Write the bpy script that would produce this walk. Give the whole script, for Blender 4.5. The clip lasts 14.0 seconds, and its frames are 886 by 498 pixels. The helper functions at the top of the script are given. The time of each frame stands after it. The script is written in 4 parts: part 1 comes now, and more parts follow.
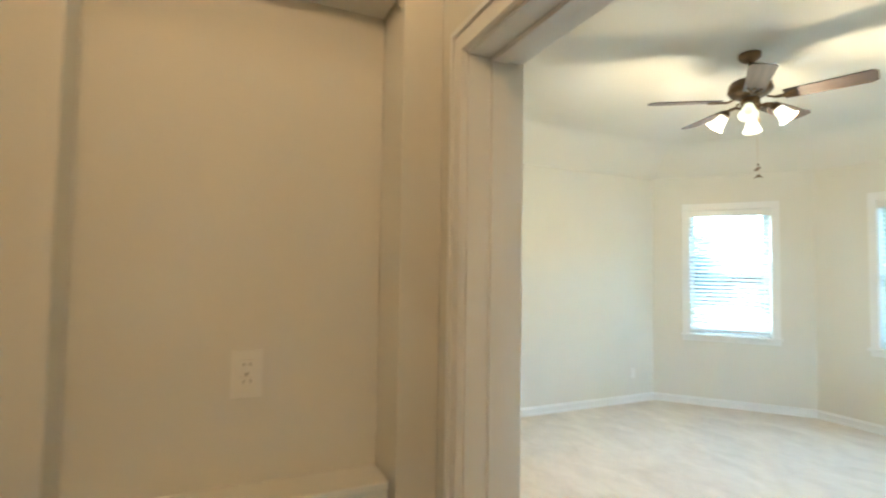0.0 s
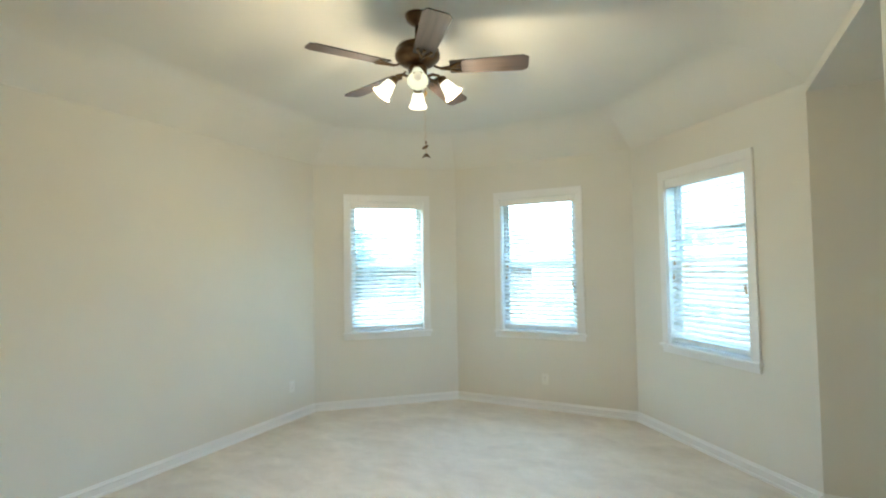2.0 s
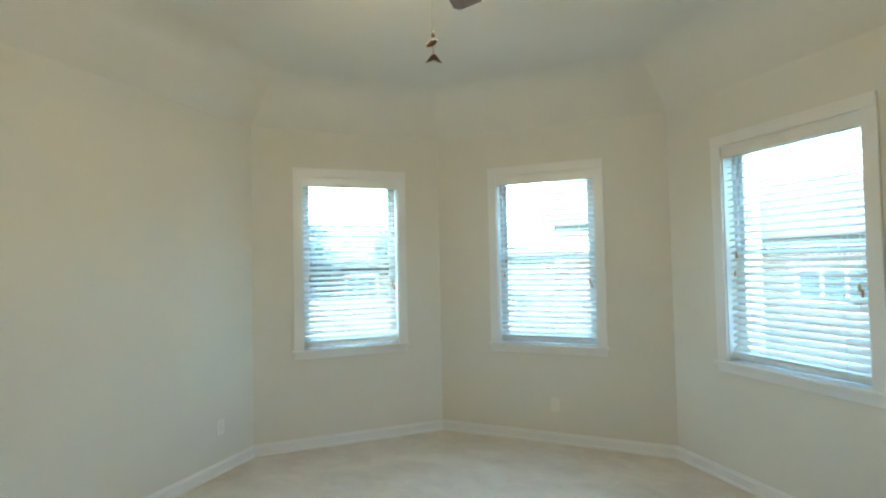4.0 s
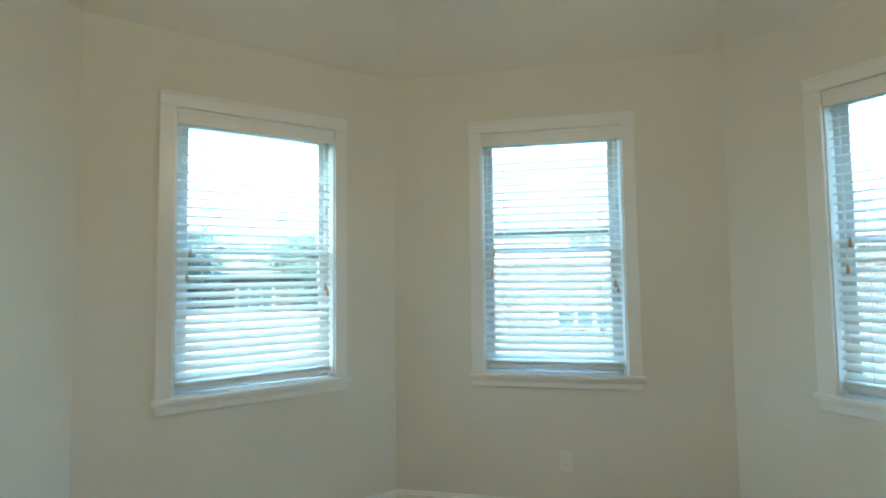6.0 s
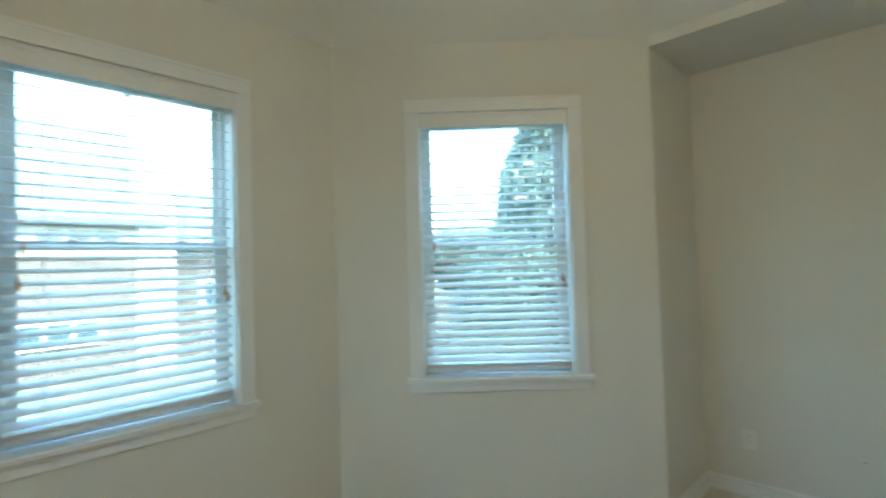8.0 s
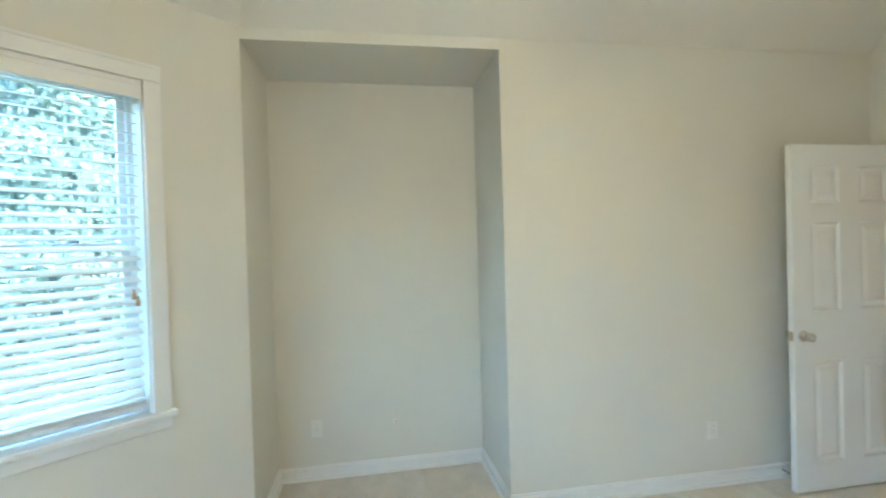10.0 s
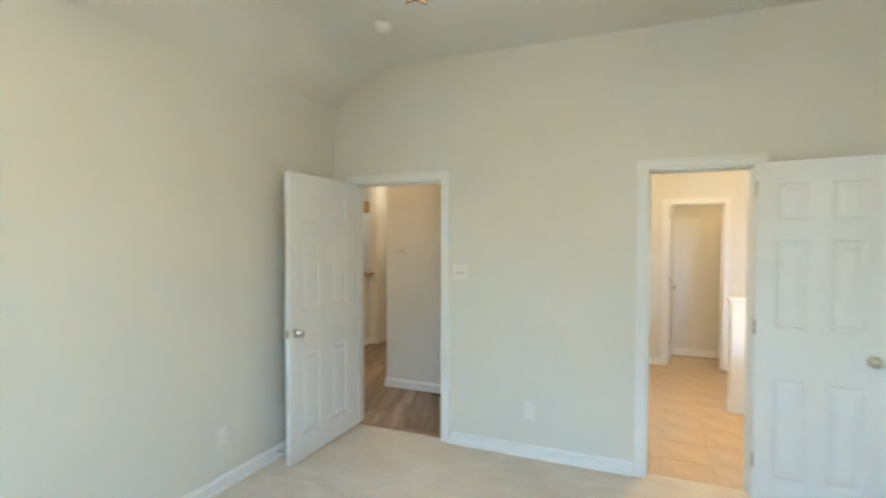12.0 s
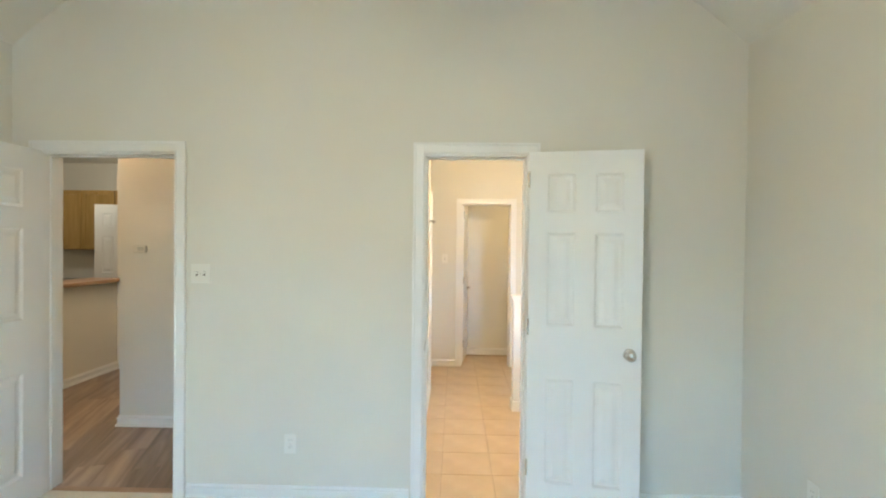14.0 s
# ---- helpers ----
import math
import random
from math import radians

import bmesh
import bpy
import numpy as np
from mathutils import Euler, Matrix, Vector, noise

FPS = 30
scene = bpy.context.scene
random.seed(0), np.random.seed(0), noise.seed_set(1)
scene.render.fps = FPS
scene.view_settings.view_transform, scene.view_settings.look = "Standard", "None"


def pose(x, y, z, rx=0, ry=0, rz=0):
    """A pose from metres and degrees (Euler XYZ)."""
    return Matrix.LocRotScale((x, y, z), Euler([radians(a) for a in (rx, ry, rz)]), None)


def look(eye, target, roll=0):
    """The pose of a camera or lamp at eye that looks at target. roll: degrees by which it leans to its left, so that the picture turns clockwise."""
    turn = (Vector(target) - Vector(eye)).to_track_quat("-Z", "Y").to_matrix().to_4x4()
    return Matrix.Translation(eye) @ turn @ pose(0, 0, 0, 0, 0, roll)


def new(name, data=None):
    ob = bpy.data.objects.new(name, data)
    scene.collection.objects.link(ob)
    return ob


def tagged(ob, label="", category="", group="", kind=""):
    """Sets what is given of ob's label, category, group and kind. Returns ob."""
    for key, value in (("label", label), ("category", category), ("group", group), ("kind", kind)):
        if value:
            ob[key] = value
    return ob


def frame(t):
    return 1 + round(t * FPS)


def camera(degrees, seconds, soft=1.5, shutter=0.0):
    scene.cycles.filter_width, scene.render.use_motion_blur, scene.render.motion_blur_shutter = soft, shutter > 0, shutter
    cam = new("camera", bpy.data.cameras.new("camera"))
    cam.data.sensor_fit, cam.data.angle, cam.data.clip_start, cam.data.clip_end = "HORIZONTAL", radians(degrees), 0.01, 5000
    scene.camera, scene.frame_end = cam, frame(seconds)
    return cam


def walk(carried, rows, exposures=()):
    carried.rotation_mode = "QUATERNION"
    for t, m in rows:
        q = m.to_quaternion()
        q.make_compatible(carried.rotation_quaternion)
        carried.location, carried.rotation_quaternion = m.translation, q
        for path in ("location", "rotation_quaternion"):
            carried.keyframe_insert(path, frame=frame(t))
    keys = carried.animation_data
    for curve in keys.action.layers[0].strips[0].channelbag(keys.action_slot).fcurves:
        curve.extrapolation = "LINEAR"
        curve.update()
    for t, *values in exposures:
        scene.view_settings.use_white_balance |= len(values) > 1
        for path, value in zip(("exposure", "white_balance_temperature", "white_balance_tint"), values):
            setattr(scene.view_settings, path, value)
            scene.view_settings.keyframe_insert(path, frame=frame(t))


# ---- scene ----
cam = camera(85.6, 14.0, soft=2.0, shutter=0.4)
PATH = [
    (0, (4.298, -0.641, 1.523), (2.473, 0.173, 1.61), 0.9),
    (0.5, (4.097, -0.499, 1.535), (2.424, 0.595, 1.619), 0.6),
    (1, (3.916, -0.317, 1.528), (2.417, 1.004, 1.613), 0.0),
    (1.5, (3.745, -0.118, 1.558), (2.567, 1.496, 1.637), -0.4),
    (2, (3.641, 0.11, 1.529), (2.724, 1.885, 1.604), -0.9),
    (2.5, (3.526, 0.396, 1.526), (2.644, 2.189, 1.602), -0.9),
    (3, (3.348, 0.609, 1.52), (2.483, 2.41, 1.594), -0.9),
    (3.5, (3.132, 0.827, 1.538), (2.314, 2.65, 1.609), -1.0),
    (3.7, (3.057, 0.923, 1.53), (2.259, 2.756, 1.597), -1.1),
    (5.8, (2.083, 2.131, 1.441), (1.671, 4.087, 1.527), -0.7),
    (6, (2.051, 2.242, 1.41), (1.69, 4.206, 1.517), -0.7),
    (6.5, (1.857, 2.434, 1.45), (1.773, 4.431, 1.51), -1.0),
    (7, (1.7, 2.573, 1.491), (2.04, 4.543, 1.547), -1.3),
    (7.5, (1.636, 2.754, 1.474), (2.525, 4.545, 1.52), -1.7),
    (8, (1.619, 2.923, 1.438), (3.073, 4.294, 1.501), -1.7),
    (8.5, (1.581, 3.044, 1.441), (3.341, 3.994, 1.492), -1.9),
    (8.7, (1.548, 3.1, 1.451), (3.419, 3.807, 1.497), -2.0),
    (10.8, (1.853, 3.376, 1.573), (3.622, 2.444, 1.522), -0.9),
    (11, (1.867, 3.397, 1.584), (3.524, 2.279, 1.533), -0.7),
    (11.5, (1.869, 3.426, 1.591), (3.11, 1.858, 1.541), -0.3),
    (12, (1.864, 3.426, 1.594), (2.635, 1.581, 1.546), 0.1),
    (12.5, (1.87, 3.396, 1.587), (2.246, 1.432, 1.547), 0.5),
    (13, (1.831, 3.272, 1.568), (1.945, 1.276, 1.535), 0.6),
    (13.5, (1.732, 3.02, 1.547), (1.797, 1.021, 1.522), 0.6),
    (14, (1.656, 2.779, 1.522), (1.707, 0.78, 1.499), 0.6),
]
walk(cam, [(t, look(eye, target, roll)) for t, eye, target, roll in PATH],
     [(0, 5.82, 5300, -2), (1.5, 5.45, 5300, -3), (3, 5.1, 5320, -4), (6, 4.68, 5280, -6), (6.5, 4.54, 5300, -6), (7, 4.25, 5260, -6), (8, 4.58, 5260, -6), (8.7, 4.85, 5220, -5), (11, 5.72, 5120, -2), (12, 5.63, 5110, -2), (13, 5.75, 5100, -2), (14, 5.76, 5100, -2)])
SKY, HALL_W, BATH_W, CLOSET_W, KITCHEN_W, LIVING_W, FAN_W, SHADE_E = 0.15, 0.42, 1.6, 0.16, 0.36, 0.56, 0.62, 0.06

# ---- world, sun, lamps ----
world = bpy.data.worlds.new("world")
scene.world = world
world.use_nodes = True
wn = world.node_tree.nodes
sky = wn.new("ShaderNodeTexSky")
sky.sky_type, sky.sun_disc = "NISHITA", False
sky.sun_elevation, sky.sun_rotation = radians(50), radians(200)
sky.air_density, sky.dust_density, sky.ozone_density = 1.0, 5.0, 0.6
world.node_tree.links.new(sky.outputs[0], wn["Background"].inputs[0])
wn["Background"].inputs[1].default_value = SKY

sun_data = bpy.data.lights.new("sun", "SUN")
sun_data.energy, sun_data.angle, sun_data.color = 0.5, radians(25), (1.0, 0.96, 0.9)
sun = new("sun", sun_data)
sun.matrix_world = look((2, -10, 14), (2, 0, 0))


def bulb(name, place, watts, colour, size):
    data = bpy.data.lights.new(name, "POINT")
    data.energy, data.color, data.shadow_soft_size = watts, colour, size
    ob = new(name, data)
    ob.location = place
    return ob


WARM = (1.0, 0.71, 0.43)
AMBER = (1.0, 0.57, 0.235)
FAN = Vector((2.295, 2.435, 2.97))
bulb("hall_bulb", (3.50, -0.60, 2.69), HALL_W, (1.0, 0.55, 0.25), 0.05)
bulb("bath_bulb", (1.42, -1.0, 2.45), BATH_W, AMBER, 0.1)
# added fill out of view, lifts the dark closet walls
bulb("closet_fill", (0.9, -3.5, 2.5), CLOSET_W, AMBER, 0.07)
# kitchen brightness comes from this added source, never in view
bulb("kitchen_fill", (6.9, -3.3, 2.5), KITCHEN_W, (1.0, 0.78, 0.55), 0.1)
# added unseen fill that evens out the hall and its recess
bulb("hall_fill", (4.7, -1.0, 2.55), LIVING_W, (1.0, 0.54, 0.24), 0.15)
# second added fill, unseen, for the bar and stub wall faces
bulb("dining_fill", (5.0, -2.5, 2.55), 0.45, (1.0, 0.70, 0.44), 0.15)


# ---- materials ----
def material(name, colour, rough=0.6, metal=0.0, second=None, scale=4.0, bump=0.0, bump_scale=200.0, detail=6.0, spec=0.5):
    m = bpy.data.materials.new(name)
    m.use_nodes = True
    nt = m.node_tree
    b = nt.nodes["Principled BSDF"]
    b.inputs["Roughness"].default_value, b.inputs["Metallic"].default_value = rough, metal
    b.inputs["Base Color"].default_value = (*colour, 1)
    b.inputs["Specular IOR Level"].default_value = spec
    co = nt.nodes.new("ShaderNodeTexCoord")
    if second:
        n = nt.nodes.new("ShaderNodeTexNoise")
        n.inputs["Scale"].default_value, n.inputs["Detail"].default_value = scale, detail
        r = nt.nodes.new("ShaderNodeValToRGB")
        r.color_ramp.elements[0].position, r.color_ramp.elements[1].position = 0.35, 0.68
        r.color_ramp.elements[0].color, r.color_ramp.elements[1].color = (*colour, 1), (*second, 1)
        nt.links.new(co.outputs["Object"], n.inputs["Vector"])
        nt.links.new(n.outputs["Fac"], r.inputs["Fac"])
        nt.links.new(r.outputs["Color"], b.inputs["Base Color"])
    if bump:
        n2 = nt.nodes.new("ShaderNodeTexNoise")
        n2.inputs["Scale"].default_value, n2.inputs["Detail"].default_value = bump_scale, 4
        k = nt.nodes.new("ShaderNodeBump")
        k.inputs["Strength"].default_value, k.inputs["Distance"].default_value = bump, 0.004
        nt.links.new(co.outputs["Object"], n2.inputs["Vector"])
        nt.links.new(n2.outputs["Fac"], k.inputs["Height"])
        nt.links.new(k.outputs["Normal"], b.inputs["Normal"])
    return m


def wood(name, dark, light, rough=0.45, stretch=(1.5, 22, 22), random_amount=0.5):
    """Grain along the local x axis, each board a little lighter or darker than the next."""
    m = material(name, dark, rough)
    nt = m.node_tree
    b = nt.nodes["Principled BSDF"]
    co = nt.nodes.new("ShaderNodeTexCoord")
    oi = nt.nodes.new("ShaderNodeObjectInfo")
    add = nt.nodes.new("ShaderNodeVectorMath")
    mp = nt.nodes.new("ShaderNodeMapping")
    mul = nt.nodes.new("ShaderNodeMath")
    mul.operation = "MULTIPLY"
    mul.inputs[1].default_value = 37.0
    mp.inputs["Scale"].default_value = stretch
    n = nt.nodes.new("ShaderNodeTexNoise")
    n.inputs["Scale"].default_value, n.inputs["Detail"].default_value, n.inputs["Distortion"].default_value = 1.0, 8, 0.6
    r = nt.nodes.new("ShaderNodeValToRGB")
    r.color_ramp.elements[0].position, r.color_ramp.elements[1].position = 0.3, 0.7
    r.color_ramp.elements[0].color, r.color_ramp.elements[1].color = (*dark, 1), (*light, 1)
    hsv = nt.nodes.new("ShaderNodeHueSaturation")
    mr = nt.nodes.new("ShaderNodeMapRange")
    mr.inputs["To Min"].default_value, mr.inputs["To Max"].default_value = 1 - random_amount / 2, 1 + random_amount / 2
    L = nt.links.new
    L(co.outputs["Object"], mp.inputs["Vector"])
    L(oi.outputs["Random"], mul.inputs[0])
    L(mp.outputs["Vector"], add.inputs[0])
    L(mul.outputs[0], add.inputs[1])
    L(add.outputs[0], n.inputs["Vector"])
    L(n.outputs["Fac"], r.inputs["Fac"])
    L(r.outputs["Color"], hsv.inputs["Color"])
    L(oi.outputs["Random"], mr.inputs["Value"])
    L(mr.outputs["Result"], hsv.inputs["Value"])
    L(hsv.outputs["Color"], b.inputs["Base Color"])
    return m


def emitting(name, colour, strength):
    m = bpy.data.materials.new(name)
    m.use_nodes = True
    b = m.node_tree.nodes["Principled BSDF"]
    b.inputs["Base Color"].default_value = (0.36, 0.31, 0.22, 1)
    b.inputs["Emission Color"].default_value = (*colour, 1)
    b.inputs["Emission Strength"].default_value = strength
    return m


def clear_glass(name):
    m = bpy.data.materials.new(name)
    m.use_nodes = True
    nt = m.node_tree
    nt.nodes.remove(nt.nodes["Principled BSDF"])
    t, g, x = nt.nodes.new("ShaderNodeBsdfTransparent"), nt.nodes.new("ShaderNodeBsdfGlossy"), nt.nodes.new("ShaderNodeMixShader")
    g.inputs["Roughness"].default_value = 0.02
    t.inputs["Color"].default_value = (0.91, 0.975, 0.945, 1)
    x.inputs[0].default_value = 0.04
    nt.links.new(t.outputs[0], x.inputs[1])
    nt.links.new(g.outputs[0], x.inputs[2])
    nt.links.new(x.outputs[0], nt.nodes["Material Output"].inputs[0])
    return m


WALL = material("wall_paint", (0.66, 0.645, 0.575), 0.75, second=(0.685, 0.67, 0.60), scale=1.6, bump=0.12, bump_scale=130)
CEIL = material("ceiling_paint", (0.69, 0.675, 0.605), 0.85, second=(0.715, 0.70, 0.63), scale=1.8, bump=0.16, bump_scale=120)
TRIM = material("trim_paint", (0.765, 0.77, 0.75), 0.35, second=(0.74, 0.745, 0.725), scale=3, bump=0.05, bump_scale=60)
DOORP = material("door_paint", (0.76, 0.77, 0.76), 0.4, second=(0.735, 0.745, 0.735), scale=2.5, bump=0.08, bump_scale=120)
VINYL = material("window_vinyl", (0.72, 0.73, 0.72), 0.4, second=(0.68, 0.69, 0.68), scale=5)
PLASTIC = material("plate_plastic", (0.745, 0.735, 0.675), 0.35)
DARK = material("slot_dark", (0.16, 0.15, 0.13), 0.6)
NICKEL = material("satin_nickel", (0.68, 0.66, 0.63), 0.2, 1.0, second=(0.60, 0.58, 0.55), scale=20)
BRONZE = material("aged_bronze", (0.13, 0.085, 0.05), 0.36, 0.85, second=(0.20, 0.13, 0.07), scale=14)
BRASS = material("antique_brass", (0.55, 0.38, 0.16), 0.3, 1.0)
CORD = material("blind_cord", (0.75, 0.74, 0.70), 0.8)
TASSEL = material("wooden_tassel", (0.42, 0.25, 0.10), 0.5)
BLADE = wood("walnut_blade", (0.036, 0.027, 0.023), (0.08, 0.058, 0.047), 0.5, (3, 40, 40), 0.2)
PLANK = wood("vinyl_plank", (0.16, 0.112, 0.078), (0.38, 0.28, 0.20), 0.35, (1.3, 13, 13), 0.55)
OAK = wood("oak_cabinet", (0.30, 0.19, 0.05), (0.42, 0.28, 0.09), 0.4, (18, 18, 1.5), 0.15)
TILE = material("floor_tile", (0.52, 0.40, 0.26), 0.3, second=(0.60, 0.48, 0.33), scale=5, bump=0.05, bump_scale=30)
GROUT = material("grout", (0.46, 0.36, 0.25), 0.9)
BARTOP = material("bar_top_laminate", (0.30, 0.19, 0.11), 0.35, second=(0.36, 0.24, 0.15), scale=12)
COUNTER = material("dark_counter", (0.10, 0.10, 0.10), 0.3, second=(0.16, 0.16, 0.15), scale=60)
GLASS = clear_glass("window_glass")
SHADE = emitting("lit_frosted_glass", (1.0, 0.80, 0.52), SHADE_E)
OFFSHADE = emitting("dim_frosted_glass", (1.0, 0.86, 0.54), SHADE_E * 0.42)
OFFBULB = emitting("dim_bulb", (1.0, 0.78, 0.55), SHADE_E * 0.26)
UNLIT = emitting("lit_glass_inside", (1.0, 0.74, 0.40), SHADE_E * 0.6)


def translucent_slat(name):
    """White vinyl that lets a little daylight through."""
    m = material(name, (0.84, 0.835, 0.81), 0.45, second=(0.81, 0.805, 0.78), scale=6)
    nt = m.node_tree
    t, x = nt.nodes.new("ShaderNodeBsdfTranslucent"), nt.nodes.new("ShaderNodeMixShader")
    t.inputs["Color"].default_value = (0.86, 0.87, 0.83, 1)
    x.inputs[0].default_value = 0.38
    nt.links.new(nt.nodes["Principled BSDF"].outputs[0], x.inputs[1])
    nt.links.new(t.outputs[0], x.inputs[2])
    nt.links.new(x.outputs[0], nt.nodes["Material Output"].inputs[0])
    return m


def carpet(name):
    """Cut pile: broad swept patches, footmark-sized blotches and single tufts."""
    m = material(name, (0.5, 0.45, 0.38), 0.97, bump=1.0, bump_scale=420, spec=0.08)
    nt = m.node_tree
    L = nt.links.new
    co = nt.nodes.new("ShaderNodeTexCoord")
    mp = nt.nodes.new("ShaderNodeMapping")
    mp.inputs["Rotation"].default_value = (0, 0, radians(35))
    mp.inputs["Scale"].default_value = (1.0, 1.6, 1.0)
    L(co.outputs["Object"], mp.inputs["Vector"])
    total = None
    for scale, detail, weight, vec, dist in ((1.7, 3, 0.45, mp.outputs["Vector"], 1.2), (6.5, 4, 0.25, mp.outputs["Vector"], 1.0), (90, 3, 0.3, co.outputs["Object"], 0)):
        n = nt.nodes.new("ShaderNodeTexNoise")
        n.inputs["Scale"].default_value, n.inputs["Detail"].default_value, n.inputs["Distortion"].default_value = scale, detail, dist
        L(vec, n.inputs["Vector"])
        k_ = nt.nodes.new("ShaderNodeMath")
        k_.operation = "MULTIPLY"
        k_.inputs[1].default_value = weight
        L(n.outputs["Fac"], k_.inputs[0])
        if total is None:
            total = k_
        else:
            a = nt.nodes.new("ShaderNodeMath")
            L(total.outputs[0], a.inputs[0])
            L(k_.outputs[0], a.inputs[1])
            total = a
    r = nt.nodes.new("ShaderNodeValToRGB")
    r.color_ramp.elements[0].position, r.color_ramp.elements[1].position = 0.31, 0.67
    r.color_ramp.elements[0].color, r.color_ramp.elements[1].color = (0.60, 0.545, 0.46, 1), (0.82, 0.765, 0.67, 1)
    L(total.outputs[0], r.inputs["Fac"])
    L(r.outputs["Color"], nt.nodes["Principled BSDF"].inputs["Base Color"])
    return m


SLAT = translucent_slat("blind_slat")
CARPET = carpet("carpet")


# ---- mesh helpers ----
def part(name, bm, mat, parent=None, label="", smooth=False, m=None):
    me = bpy.data.meshes.new(name)
    bmesh.ops.recalc_face_normals(bm, faces=bm.faces)
    bm.to_mesh(me)
    bm.free()
    me.materials.append(mat)
    if smooth:
        for p in me.polygons:
            p.use_smooth = True
    ob = new(name, me)
    if parent:
        ob.parent = parent
    if m is not None:
        ob.matrix_basis = m
    if label:
        ob["label"] = label
    return ob


def again(ob, name, parent, m):
    """Another object on the same mesh."""
    o = new(name, ob.data)
    o.parent = parent
    o.matrix_basis = m
    return o


def empty(name, label, category, m=None, group="", kind=""):
    o = new(name)
    if m is not None:
        o.matrix_basis = m
    return tagged(o, label, category, group, kind)


def box(bm, x0, x1, y0, y1, z0, z1, bev=0.0, m=None):
    vs = [bm.verts.new((x, y, z)) for x in (x0, x1) for y in (y0, y1) for z in (z0, z1)]
    for f in ((0, 1, 3, 2), (4, 6, 7, 5), (0, 4, 5, 1), (2, 3, 7, 6), (0, 2, 6, 4), (1, 5, 7, 3)):
        bm.faces.new([vs[i] for i in f])
    if bev:
        es = {e for v in vs for e in v.link_edges}
        out = bmesh.ops.bevel(bm, geom=list(es), offset=bev, segments=2, affect="EDGES", profile=0.6)
        vs = [v for v in vs if v.is_valid] + out["verts"]
        vs = list(dict.fromkeys(vs))
    if m is not None:
        bmesh.ops.transform(bm, matrix=m, verts=vs)
    return bm


def boxed(x0, x1, y0, y1, z0, z1, bev=0.0):
    return box(bmesh.new(), x0, x1, y0, y1, z0, z1, bev)


def lathe(profile, steps=24, bm=None, m=None):
    """Turned shape from (radius, height) pairs round the z axis."""
    bm = bm or bmesh.new()
    rings, made = [], []
    for r, z in profile:
        ring = [bm.verts.new((r * math.cos(2 * math.pi * i / steps), r * math.sin(2 * math.pi * i / steps), z)) for i in range(steps)] if r > 1e-6 else [bm.verts.new((0, 0, z))]
        rings.append(ring)
        made += ring
    for a, b in zip(rings, rings[1:]):
        for i in range(steps):
            j = (i + 1) % steps
            if len(a) == 1 and len(b) > 1:
                bm.faces.new((a[0], b[i], b[j]))
            elif len(b) == 1 and len(a) > 1:
                bm.faces.new((a[i], a[j], b[0]))
            elif len(a) > 1:
                bm.faces.new((a[i], a[j], b[j], b[i]))
    if m is not None:
        bmesh.ops.transform(bm, matrix=m, verts=made)
    return bm


def prism(outline, z0, z1, bm=None):
    """An upright solid on a plan outline."""
    bm = bm or bmesh.new()
    lo, hi = [bm.verts.new((x, y, z0)) for x, y in outline], [bm.verts.new((x, y, z1)) for x, y in outline]
    n = len(outline)
    bm.faces.new(lo[::-1])
    bm.faces.new(hi)
    for i in range(n):
        bm.faces.new((lo[i], lo[(i + 1) % n], hi[(i + 1) % n], hi[i]))
    return bm


def tube(points, radius, steps=8, bm=None):
    bm = bm or bmesh.new()
    rings = []
    for i, p in enumerate(points):
        p = Vector(p)
        d = (Vector(points[min(i + 1, len(points) - 1)]) - Vector(points[max(i - 1, 0)])).normalized()
        q = d.to_track_quat("Z", "Y")
        rings.append([bm.verts.new(p + q @ Vector((radius * math.cos(2 * math.pi * k / steps), radius * math.sin(2 * math.pi * k / steps), 0))) for k in range(steps)])
    for a, b in zip(rings, rings[1:]):
        for k in range(steps):
            bm.faces.new((a[k], a[(k + 1) % steps], b[(k + 1) % steps], b[k]))
    bm.faces.new(rings[0][::-1])
    bm.faces.new(rings[-1])
    return bm


def run_frame(p0, p1, z=0.0):
    """The pose of a wall run: x along it from p0 to p1, y to its left (out of the room), z up."""
    return pose(p0[0], p0[1], z, 0, 0, math.degrees(math.atan2(p1[1] - p0[1], p1[0] - p0[0])))


